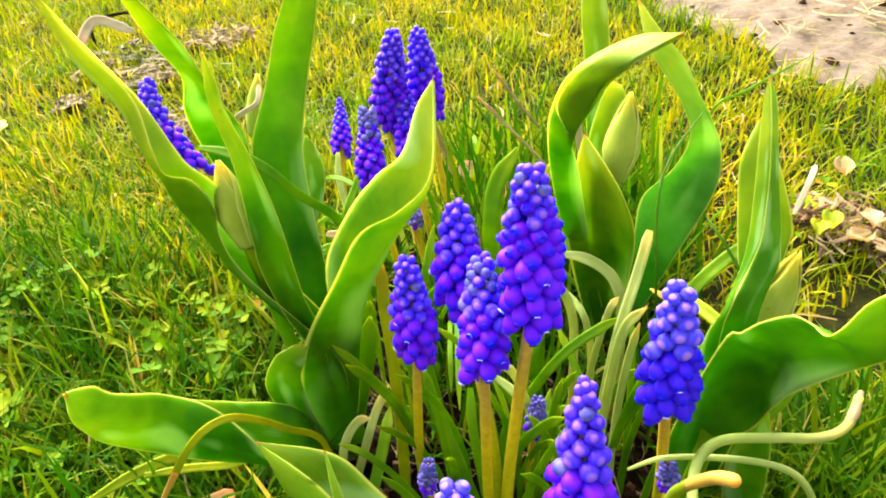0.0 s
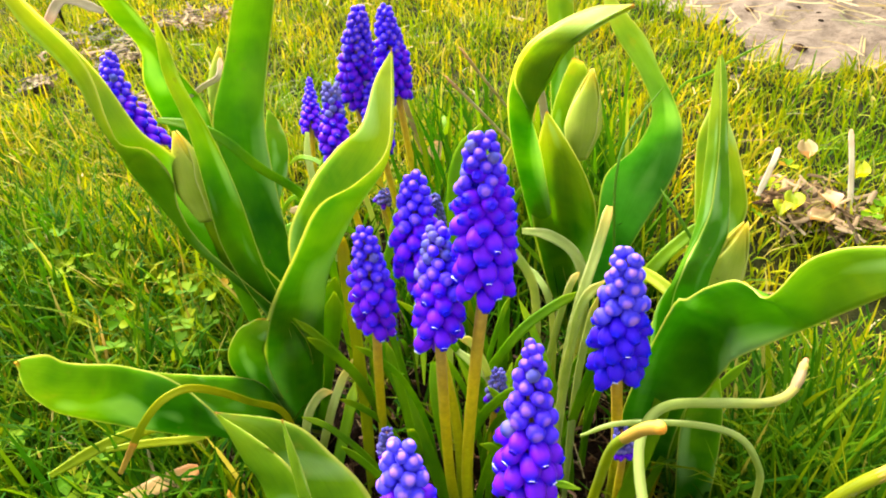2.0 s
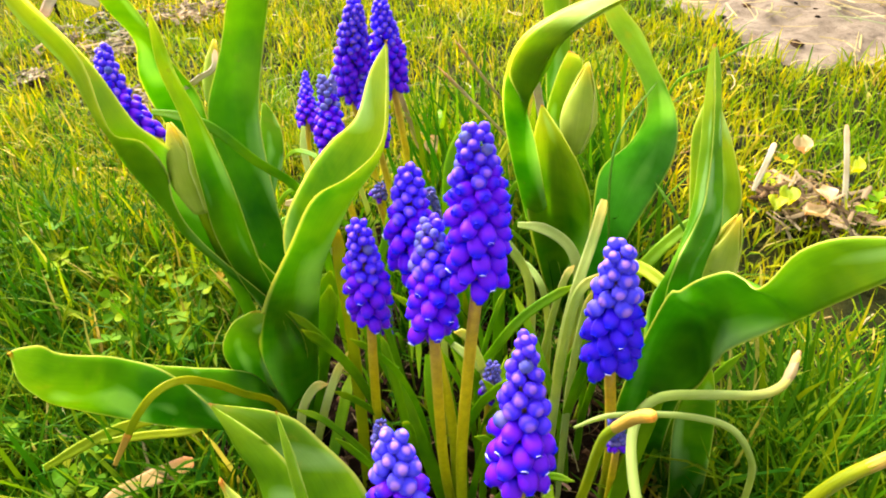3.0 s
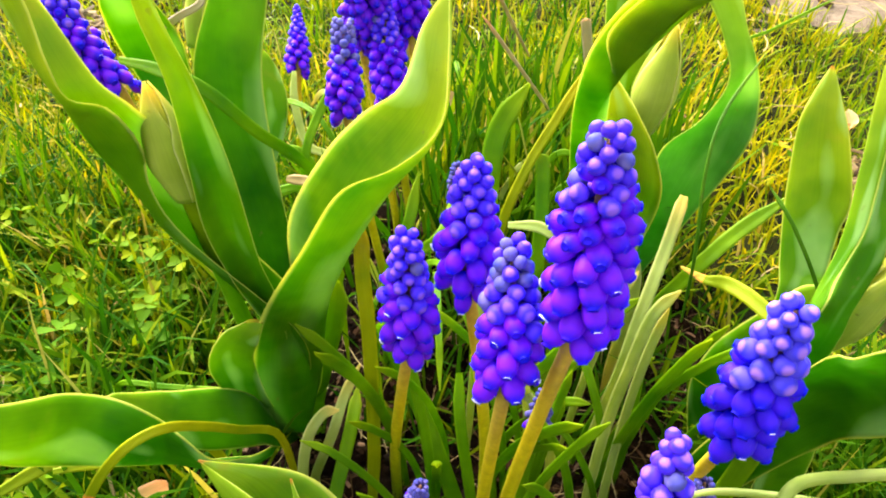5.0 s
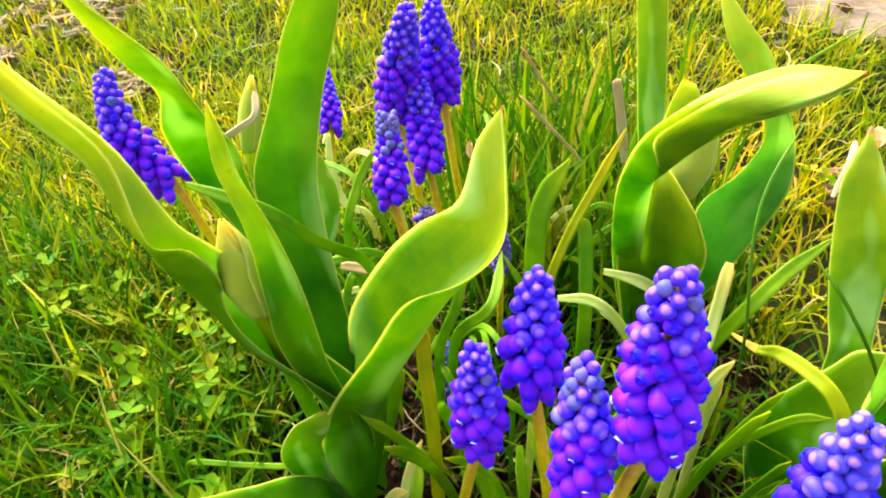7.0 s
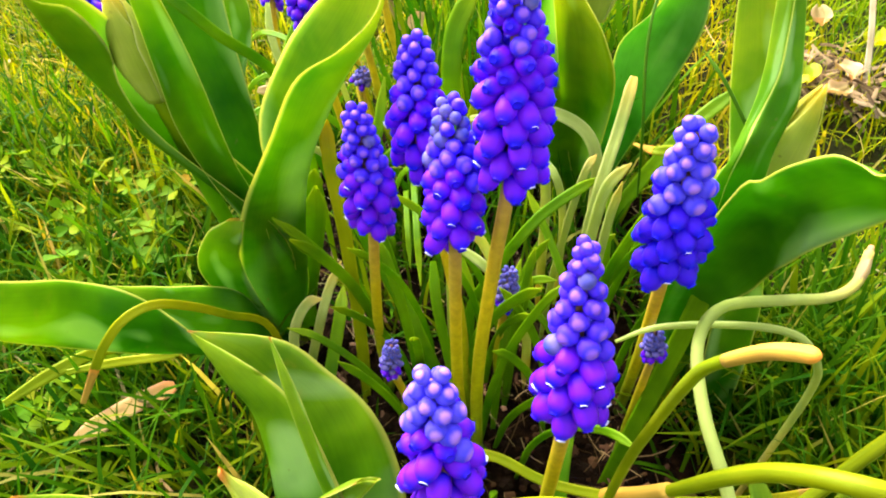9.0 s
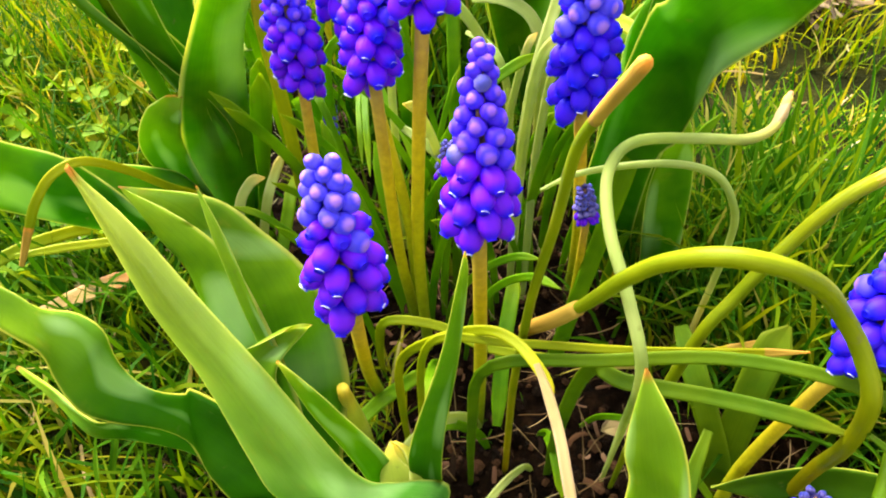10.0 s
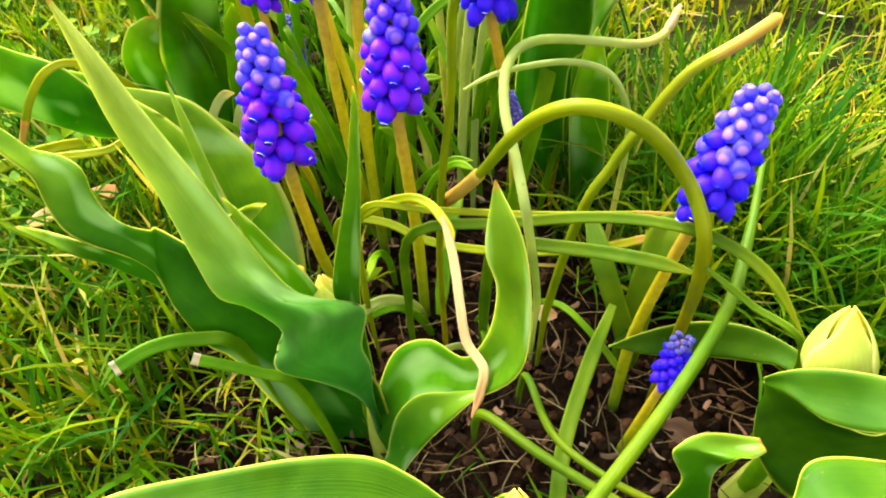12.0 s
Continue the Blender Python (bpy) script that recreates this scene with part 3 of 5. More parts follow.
def ground():
    g = np.unique(np.concatenate([np.linspace(-0.7, 0.9, 130), np.linspace(-0.14, 0.22, 165), np.linspace(-3, 3.2, 60), np.linspace(0.24, 2.8, 100), [-4, -6, -10, -20, -50, -150, -600, -2500, 4, 6, 10, 20, 50, 150, 600, 2500]]))
    h = np.unique(np.concatenate([np.linspace(-0.2, 1.2, 120), np.linspace(-0.06, 0.42, 200), np.linspace(-2.5, 3.5, 60), np.linspace(0.6, 2.1, 70), [-4, -6, -10, -20, -50, -150, -600, -2500, 4.5, 7, 10, 20, 50, 150, 600, 2500]]))
    X, Y = np.meshgrid(g, h)
    near = np.exp(-np.maximum(0, np.hypot(X, Y - 0.4) - 1.5))
    Z = relief(X, Y) * near
    hollow = np.clip(1.25 - in_bed(X, Y), 0, 0.6)
    lumps = np.zeros_like(X)
    for j, i in zip(*np.nonzero(hollow > 0)):
        p = Vector((X[j, i], Y[j, i], 0))
        lumps[j, i] = noise.noise(p * 70) * 0.004 + abs(noise.noise(p * 150)) * 0.006 + noise.noise(p * 330) * 0.0022
    Z = Z - 0.008 * hollow + lumps
    verts = np.stack([X, Y, Z], axis=-1).reshape(-1, 3)
    w = len(g)
    faces = [(j * w + i, j * w + i + 1, (j + 1) * w + i + 1, (j + 1) * w + i) for j in range(len(h) - 1) for i in range(w - 1)]
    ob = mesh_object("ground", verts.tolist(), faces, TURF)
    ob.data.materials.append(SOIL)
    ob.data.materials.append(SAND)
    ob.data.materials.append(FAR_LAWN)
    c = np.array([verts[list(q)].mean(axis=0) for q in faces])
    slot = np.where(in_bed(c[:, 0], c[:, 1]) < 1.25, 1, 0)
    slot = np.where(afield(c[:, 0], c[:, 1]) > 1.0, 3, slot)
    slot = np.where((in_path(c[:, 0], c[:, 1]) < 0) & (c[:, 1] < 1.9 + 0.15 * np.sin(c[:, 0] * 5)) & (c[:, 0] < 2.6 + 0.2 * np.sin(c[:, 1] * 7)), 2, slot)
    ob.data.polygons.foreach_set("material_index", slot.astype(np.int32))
    return tagged(ob, "lawn with a patch of bare brown soil and pale earth beyond", "ground", kind="structure")


ground()

# ---- plants ----

# tulip with a long wavy leaf, beside the clump of grape hyacinths
t_west = tulip("young tulip with wavy blue-green leaves and a closed green bud", (-.07, .237, 0))
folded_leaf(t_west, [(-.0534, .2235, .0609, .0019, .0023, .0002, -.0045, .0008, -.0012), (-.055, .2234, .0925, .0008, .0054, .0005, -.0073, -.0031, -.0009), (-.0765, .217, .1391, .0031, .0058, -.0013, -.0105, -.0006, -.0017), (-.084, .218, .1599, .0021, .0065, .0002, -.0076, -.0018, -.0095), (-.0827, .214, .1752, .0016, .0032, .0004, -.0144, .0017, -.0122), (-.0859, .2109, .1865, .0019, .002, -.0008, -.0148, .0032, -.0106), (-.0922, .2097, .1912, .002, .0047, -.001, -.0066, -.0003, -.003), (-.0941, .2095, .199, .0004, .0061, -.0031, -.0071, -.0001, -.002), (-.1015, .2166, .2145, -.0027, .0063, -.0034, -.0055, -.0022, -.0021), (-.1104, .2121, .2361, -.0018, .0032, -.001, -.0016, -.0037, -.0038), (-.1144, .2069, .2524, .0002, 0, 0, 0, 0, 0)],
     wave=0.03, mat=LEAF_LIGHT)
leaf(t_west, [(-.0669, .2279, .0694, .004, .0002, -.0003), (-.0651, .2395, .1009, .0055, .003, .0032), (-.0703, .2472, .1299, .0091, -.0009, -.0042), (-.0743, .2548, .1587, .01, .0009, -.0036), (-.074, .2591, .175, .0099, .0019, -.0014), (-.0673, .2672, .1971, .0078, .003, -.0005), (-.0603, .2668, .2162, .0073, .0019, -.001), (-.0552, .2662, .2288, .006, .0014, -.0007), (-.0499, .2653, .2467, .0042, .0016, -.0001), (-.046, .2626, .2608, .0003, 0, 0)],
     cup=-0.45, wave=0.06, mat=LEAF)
leaf(t_west, [(-.0698, .2608, .1212, .0016, .0001, -.0001), (-.0683, .2722, .1409, .0049, -.0001, -.0009), (-.0677, .278, .1517, .0051, -.0005, -.0014), (-.069, .284, .1598, .003, -.0008, -.0014), (-.071, .2867, .1636, .0004, 0, 0)],
     cup=-0.20, wave=0.05, mat=LEAF)
leaf(t_west, [(-.0626, .2175, .0883, .0025, .0001, -.0002), (-.0659, .2155, .115, .0058, .0011, -.0035), (-.068, .2122, .1383, .006, .0023, -.0078), (-.0679, .2108, .1663, .0051, .0019, -.0015), (-.0679, .2085, .1923, .0035, .0009, -.0018), (-.071, .2079, .2118, .0021, .0012, -.0012), (-.0704, .2066, .2241, .0017, .0001, -.0001), (-.0697, .2057, .2327, .0002, 0, 0)],
     cup=-0.50, wave=0.03, mat=LEAF_LIGHT)
leaf(t_west, [(-.0894, .2661, .1228, .004, .001, .0008), (-.1045, .2774, .1563, .0102, -.0002, -.0017), (-.1047, .2726, .1791, .0109, .0011, -.0043), (-.1017, .2622, .1989, .0064, -.0013, -.0027), (-.0995, .2452, .221, .005, .0005, -.0001), (-.0961, .2233, .2439, .0034, -.0013, .0002), (-.0985, .2167, .258, .0002, 0, 0)],
     cup=-0.30, wave=0.04, mat=LEAF_LIGHT)
folded_leaf(t_west, [(-.0721, .2185, .0329, .0021, .0072, -.0074, .013, -.001, -.0032), (-.0716, .2254, .0667, .002, .0127, -.0085, .0201, -.0014, -.0047), (-.0633, .2274, .0971, .0009, .0153, -.009, .0162, .0007, -.0056), (-.052, .2234, .1341, -.0051, .013, -.0054, .0153, -.0052, -.0074), (-.0389, .2236, .159, -.0041, .0127, -.0026, .0163, -.0045, -.005), (-.0248, .2206, .1728, -.0058, .0137, -.001, .0144, -.0016, -.0009), (-.0126, .2201, .1836, -.0054, .0095, .0001, .0063, .0016, .0012), (-.0087, .2314, .1963, -.0034, .0068, .0011, .003, .0004, .0017), (-.0055, .2396, .2082, .0003, 0, 0, 0, 0, 0)],
     wave=0.05, mat=LEAF_LIGHT)
leaf(t_west, [(-.0738, .2098, .055, .004, .0018, .0018), (-.0784, .2085, .0829, .0069, .0032, -.001), (-.0731, .2093, .098, .006, .001, -.002), (-.0678, .2123, .1037, .0026, .0008, -.001)],
     cup=-0.25, wave=0.05, mat=LEAF)
leaf(t_west, [(-.0760, .1790, .0725, -.0020, .0070, -.0125), (-.0839, .1751, .0839, -.0047, .0044, -.0153), (-.0889, .1754, .0874, -.0041, .0020, -.0160), (-.0927, .1739, .0930, -.0036, .0010, -.0173), (-.0982, .1710, .1003, -.0031, -.0026, -.0137), (-.1033, .1679, .1071, -.0024, -.0054, -.0100), (-.1072, .1626, .1162, -.0022, -.0055, -.0093), (-.1093, .1556, .1260, -.0031, -.0037, -.0097), (-.1119, .1506, .1339, -.0050, -.0014, -.0111), (-.1137, .1489, .1393, -.0062, .0001, -.0123), (-.1142, .1452, .1470, -.0057, .0013, -.0090), (-.1103, .1405, .1576, .0000, .0000, -.0003)],
     cup=-0.22, wave=0.02, mat=LEAF)
leaf(t_west, [(-.0714, .2004, .0620, .0025, -.0056, -.0081), (-.0786, .1958, .0700, .0041, -.0058, -.0100), (-.0871, .1875, .0814, .0040, -.0054, -.0094), (-.0925, .1845, .0881, .0025, -.0045, -.0081), (-.0973, .1815, .0966, .0013, -.0035, -.0046), (-.1015, .1797, .1045, .0005, -.0018, -.0015), (-.1030, .1789, .1077, .0000, -.0001, -.0003)],
     cup=-0.10, wave=0.02, mat=LEAF)
strap([(-.102, .2473, .1794), (-.0863, .2365, .1828), (-.0729, .2327, .1791), (-.0626, .2383, .1618), (-.0523, .2534, .1371), (-.0508, .2673, .1021)], 0.0038, STRAP, "narrow green leaf arching out of a tulip", face=(.017, .021, .299), fold=0.25, tip=0.15)
tulip_bud(t_west, (-.0817, .2186, .1885), (-.0793, .2174, .1535), 0.0060, BUD, "closed yellow-green tulip bud")
tulip_bud(t_west, (-.0893, .2942, .1893), (-.0941, .285, .1648), 0.0033, BUD, "small pale tulip bud")
strap([(-.0993, .2744, .1765), (-.092, .2748, .1809), (-.0863, .2787, .1835), (-.0865, .2862, .1884)], 0.0024, BLEACHED, "dried pale curled leaf tip", face=(.017, .021, .299), fold=0.25, tip=0.4)

# tulip with a folded leaf in front of the clump
t_front = tulip("young tulip with a broad folded green leaf", (-.01, .12, 0))
folded_leaf(t_front, [(-.0162, .1002, .0337, .0025, .0039, -.0132, -.0155, -.0003, .0033), (-.0151, .1083, .0473, .0039, .0058, -.0116, -.022, -.0017, .0022), (-.0153, .1189, .0618, .0068, .0055, -.0132, -.031, .002, .003), (-.0198, .1322, .078, .0082, .0062, -.012, -.029, .0008, .0013), (-.0264, .1417, .0904, .0077, .0067, -.0103, -.0259, .0004, .0008), (-.0358, .1477, .0997, .0057, .0068, -.0074, -.0227, -.0006, -.0001), (-.0481, .153, .1085, .0047, .0053, -.0034, -.0146, -.0017, -.0012), (-.0681, .1562, .1143, .0002, 0, 0, 0, 0, 0)],
     wave=0.03, mat=LEAF)
leaf(t_front, [(-.0223, .0986, .0424, .0028, .0006, .0004), (-.0258, .1144, .0733, .0024, -.0001, -.0002), (-.0317, .1269, .0922, .0022, -.0001, -.0001), (-.0369, .1384, .1075, .0019, -.0001, -.0001), (-.0419, .1491, .1196, .0002, 0, 0)],
     cup=-0.40, wave=0.02, mat=LEAF)
leaf(t_front, [(-.0351, .1042, .0607, .0078, .0011, .0008), (-.0342, .1081, .0706, .0084, .0004, .0002), (-.0315, .1141, .0785, .0074, -.0002, -.0003), (-.0243, .1188, .0837, .0083, .0013, .001), (-.0167, .1204, .0876, .0037, .0003, .0002)],
     cup=-0.30, wave=0.1, mat=LEAF)

# tulip with a long pale blade at the near end of the bed
t_near = tulip("tulip with long wavy leaves and a small closed bud", (.02, .065, 0))
folded_leaf(t_near, [(.0212, .0582, .0629, .0019, -.0002, .0023, .0001, -.0015, .0013), (.0175, .0579, .081, .0068, .0021, .0009, .0026, -.0062, .0122), (.0119, .0571, .0937, .0112, .004, -.0009, .0026, -.0068, .0161), (.0137, .0615, .102, .0117, .0052, 0, .0018, -.0101, .0161), (.0122, .0623, .1078, .008, .0043, -.0006, .0022, -.0098, .0164), (.0057, .062, .1151, .0082, .0022, -.0022, .0023, -.0093, .0155), (.0007, .0612, .1209, .0089, .0014, -.0016, .0039, -.0069, .0148), (-.0034, .0644, .1296, .0086, -.0004, -.0005, .0024, -.005, .0112), (-.0102, .0719, .1467, .0061, 0, -.0008, .0034, -.0065, .0094), (-.0159, .0762, .164, .0041, .0006, -.0002, .0046, -.0075, .0074), (-.0189, .0787, .18, .0018, .0008, 0, .0047, -.0071, .0052), (-.0192, .0771, .1943, .0001, 0, 0, 0, 0, 0)],
     wave=0.02, mat=LEAF_SAGE)
leaf(t_near, [(.0097, .0711, .1006, .0036, .0005, .0003), (-.0001, .0779, .1186, .0027, .0004, .0003), (-.0052, .0812, .1287, .0011, .0003, .0002), (-.008, .0832, .1328, .0002, 0, 0)],
     cup=-0.20, wave=0.02, mat=LEAF_LIGHT)
leaf(t_near, [(.0195, .066, .003, .0075, -.006, .007), (.009, .0656, .022, .017, -.0056, .018), (.0036, .0653, .056, .0199, -.0038, .016), (-.0055, .068, .0815, .0155, -.002, .0105), (-.0171, .0723, .095, .0091, .0026, .013), (-.0296, .0789, .1084, .0013, .0054, .0113), (-.0318, .0802, .115, .0008, .0029, .0067), (-.0359, .0798, .1211, .0004, .0026, .0039), (-.0402, .0792, .1275, .001, .0044, .0014), (-.0428, .0798, .1334, .0016, .006, .0008), (-.0441, .0819, .1386, .002, .0069, .0015), (-.0469, .084, .1424, 0, .0071, .0006), (-.0498, .0847, .1469, -.0023, .0054, -.0004), (-.0528, .0854, .1521, -.0027, .0057, -.0016), (-.0575, .0862, .16, -.001, .0042, -.003), (-.062, .0859, .168, 0, .0001, 0)],
     cup=-0.15, wave=0.02, mat=LEAF_MID)
leaf(t_near, [(.0223, .053, .0313, .0023, -.0082, 0), (.0251, .0578, .0494, .0024, -.0101, .0004), (.0317, .0624, .0647, .0019, -.0113, -.0011), (.0427, .0609, .0772, .0017, -.0093, -.0009), (.0534, .0507, .0906, .0019, -.0071, .0021), (.0616, .0482, .1081, .0034, -.0072, .0026), (.064, .0531, .1237, .0033, -.006, .0029), (.0617, .0588, .1382, .0039, -.0021, .0034), (.0602, .0678, .15, .0002, 0, 0)],
     cup=-0.25, wave=0.05, mat=LEAF_MID)
leaf(t_near, [(.0243, .0332, .0507, .0047, .0004, .0034), (.0305, .0376, .0647, .0033, -.0021, .0008), (.0356, .0414, .0775, .0044, -.0042, .0005), (.043, .0437, .0873, .0046, -.0042, .0011), (.0504, .0439, .0924, .0026, -.0022, .0014), (.0572, .0446, .0947, .0002, 0, 0)],
     cup=-0.20, wave=0.02, mat=LEAF_MID)
leaf(t_near, [(.0224, .0632, .0768, .0017, -.0007, -.0006), (.0202, .0692, .1003, .0035, -.0004, -.0004), (.0213, .0737, .1124, .0037, .0005, .0003), (.0271, .0774, .1404, .0018, -.0001, -.0001), (.0302, .0806, .1603, .0009, 0, 0), (.0308, .0818, .1663, .0002, 0, 0)],
     cup=-0.30, wave=0.02, mat=LEAF_MID)
leaf(t_near, [(-.0321, .0754, .0934, .0008, -.0014, .0021), (-.0325, .0771, .1007, -.0001, -.0003, .0033), (-.0345, .078, .1081, .0003, .0008, .0039), (-.0383, .077, .1144, .0007, .0006, .0034), (-.0423, .075, .1222, .0003, .0003, .0035), (-.0459, .0738, .1278, .0013, .0003, .0028), (-.065, .0887, .1149, .001, .0002, .0021), (-.0848, .1033, .1026, .0004, .0004, .0002)],
     cup=-0.15, wave=0.03, mat=LEAF_MID, root=False)
tulip_bud(t_near, (.013, .0755, .1065), (.0159, .0695, .0918), 0.0047, BUD, "small pale green tulip bud")

# tulip below the camera at the near end
t_low = tulip("broad glossy tulip leaves at the near edge", (.07, -.012, 0))
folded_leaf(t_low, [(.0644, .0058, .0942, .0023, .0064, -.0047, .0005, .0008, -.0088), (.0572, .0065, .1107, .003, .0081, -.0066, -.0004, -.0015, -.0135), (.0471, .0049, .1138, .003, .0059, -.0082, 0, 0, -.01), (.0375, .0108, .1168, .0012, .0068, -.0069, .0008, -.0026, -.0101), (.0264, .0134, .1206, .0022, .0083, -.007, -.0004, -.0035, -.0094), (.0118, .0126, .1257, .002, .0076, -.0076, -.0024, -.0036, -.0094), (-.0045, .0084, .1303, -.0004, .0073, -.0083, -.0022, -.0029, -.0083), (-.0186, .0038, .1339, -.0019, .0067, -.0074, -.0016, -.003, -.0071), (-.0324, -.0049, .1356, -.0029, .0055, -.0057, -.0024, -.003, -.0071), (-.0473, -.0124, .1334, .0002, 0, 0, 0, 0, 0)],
     wave=0.04, mat=LEAF_SHADED)
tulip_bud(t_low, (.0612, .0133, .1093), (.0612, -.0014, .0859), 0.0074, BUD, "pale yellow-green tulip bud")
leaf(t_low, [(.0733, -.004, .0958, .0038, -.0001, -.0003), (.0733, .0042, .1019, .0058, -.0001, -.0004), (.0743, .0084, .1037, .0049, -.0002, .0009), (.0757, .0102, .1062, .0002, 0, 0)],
     cup=-0.30, wave=0.05, mat=LEAF_SHADED)
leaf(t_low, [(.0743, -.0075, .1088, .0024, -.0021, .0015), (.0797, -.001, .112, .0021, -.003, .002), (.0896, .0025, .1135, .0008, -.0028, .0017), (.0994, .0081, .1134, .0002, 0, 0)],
     cup=-0.30, wave=0.05, mat=LEAF_SHADED)

# tulip behind the clump with a large leaf bent over
t_east = tulip("tulip with broad upright leaves around a pale green bud", (.075, .315, 0))
folded_leaf(t_east, [(.0728, .2998, .0272, .0057, .0003, -.0004, -.0004, -.0013, .0015), (.0665, .298, .0465, .0052, -.0016, .0013, -.0003, -.0013, .0014), (.0566, .2949, .0887, .0058, -.0017, .0011, -.0004, -.0016, .0014), (.0455, .2724, .1452, .0055, -.0028, .003, -.0004, -.002, .0013), (.0393, .2515, .1773, .0035, -.0045, .0022, .0058, -.0071, .0035), (.0369, .2427, .1935, .0005, -.0028, .0011, .0129, -.0082, .0031), (.0401, .2309, .2089, .0004, -.0024, .0007, .012, -.0068, .0003), (.0479, .2268, .2177, 0, -.0028, .0007, .0072, -.012, .0005), (.0603, .2222, .2252, -.0005, -.0027, .0006, .0021, -.0126, .0005), (.0706, .2138, .2285, 0, -.0001, 0, .0004, 0, 0)],
     wave=0.03, mat=LEAF_LIGHT)
leaf(t_east, [(.0752, .2979, .0245, .0065, .0004, -.0005), (.0715, .2945, .0495, .0108, -.0012, .0009), (.0646, .2807, .1028, .014, -.0112, .0081), (.0613, .28, .1288, .0106, -.0116, .0064), (.0577, .2829, .1456, .0057, -.0055, .0027), (.055, .2904, .1567, .0004, 0, 0)],
     cup=-0.35, wave=0.03, mat=LEAF_LIGHT)
leaf(t_east, [(.0842, .3025, .0209, .0049, .0008, .0003), (.0925, .3093, .0369, .0073, .0009, .0001), (.0976, .3045, .0795, .0111, -.0016, -.0038), (.1066, .31, .1102, .0173, -.0024, .0027), (.1143, .3147, .1277, .0114, .0014, .0044), (.1128, .3135, .147, .004, .0004, .0049), (.1058, .3165, .1619, .0044, -.0012, .0011), (.0953, .3184, .1783, .0062, -.0033, .0006), (.0874, .3212, .1898, .0039, -.0023, .0006), (.0802, .3275, .2033, .0004, 0, 0)],
     cup=-0.25, wave=0.04, mat=LEAF_SAGE)
leaf(t_east, [(.0684, .3242, .1182, .0057, .0002, -.0003), (.0679, .3375, .144, .0062, .0002, -.0002), (.0674, .3531, .1695, .0066, .0002, -.0002), (.0654, .3624, .1937, .0062, .0002, -.0002), (.0635, .3724, .2203, .0004, 0, 0)],
     cup=-0.50, wave=0.05, mat=LEAF_LIGHT)
leaf(t_east, [(.0645, .2888, .13, .0053, .0003, -.0004), (.0638, .2946, .1493, .0065, .0012, .0006), (.0683, .3033, .1649, .0064, .0013, .0008), (.0698, .3064, .1738, .0025, -.0005, -.001)],
     cup=-0.30, wave=0.05, mat=LEAF_LIGHT)
tulip_bud(t_east, (.0743, .294, .1735), (.0706, .2894, .1331), 0.0074, BUD, "closed pale green tulip bud")

# tulip at the right with a wide leaf lying over the grass
t_south = tulip("tulip with a wide arching leaf and a pale bud", (.11, .2, 0))
leaf(t_south, [(.1202, .2273, .0700, .0042, -.0017, .0000), (.1235, .2334, .0989, .0060, -.0024, .0000), (.1259, .2419, .1072, .0074, -.0030, .0000), (.1268, .2505, .1200, .0088, -.0035, .0000), (.1276, .2560, .1310, .0100, -.0040, .0000), (.1247, .2652, .1505, .0077, -.0031, .0000), (.1244, .2714, .1600, .0044, -.0018, .0000), (.1250, .2773, .1685, .0005, -.0002, .0000)],
     cup=-0.30, wave=0.03, mat=LEAF_LIGHT)
leaf(t_south, [(.0855, .1805, .1325, .0025, -.0005, .0025), (.0880, .1805, .1520, .0010, -.0005, .0025), (.0909, .1853, .1544, .0016, .0002, .0036), (.0935, .1888, .1573, .0017, .0000, .0036), (.0967, .1934, .1646, .0018, -.0002, .0037), (.0984, .1984, .1719, .0016, -.0001, .0039), (.0994, .2032, .1790, .0016, -.0000, .0043), (.1001, .2083, .1869, .0013, -.0003, .0039), (.1004, .2132, .1950, .0010, -.0007, .0033), (.1006, .2179, .2036, .0004, -.0011, .0021), (.1006, .2200, .2110, .0003, .0000, .0000)],
     cup=-0.10, wave=0.0, mat=LEAF_LIGHT)
leaf(t_south, [(.0932, .1800, .1350, .0053, .0000, .0000), (.0943, .1815, .1522, .0053, .0015, -.0023), (.0973, .1857, .1575, .0047, .0003, -.0005), (.0996, .1888, .1618, .0044, .0000, .0009), (.1016, .1931, .1682, .0030, -.0001, -.0001), (.1024, .1977, .1744, .0024, -.0006, -.0014), (.1025, .2026, .1826, .0015, -.0006, -.0006), (.1024, .2067, .1899, .0010, -.0013, -.0009), (.1023, .2117, .1979, .0008, -.0008, -.0004), (.1018, .2163, .2056, .0008, -.0004, -.0001), (.1009, .2200, .2110, .0001, .0000, .0000)],
     cup=-0.15, wave=0.0, mat=LEAF)
leaf(t_south, [(.1030, .2152, .0525, .0100, -.0073, -.0075), (.1026, .2150, .0728, .0074, -.0091, -.0078), (.1064, .2143, .0853, .0066, -.0103, -.0053), (.1125, .2125, .1036, .0055, -.0075, -.0086), (.1187, .2142, .1135, .0052, -.0063, -.0065), (.1225, .2160, .1200, .0015, -.0020, -.0020)],
     cup=-0.20, wave=0.03, mat=LEAF)
tulip_bud(t_south, (.1075, .1866, .1678), (.1050, .1935, .1240), 0.0063, BUD, "pale closed tulip bud")
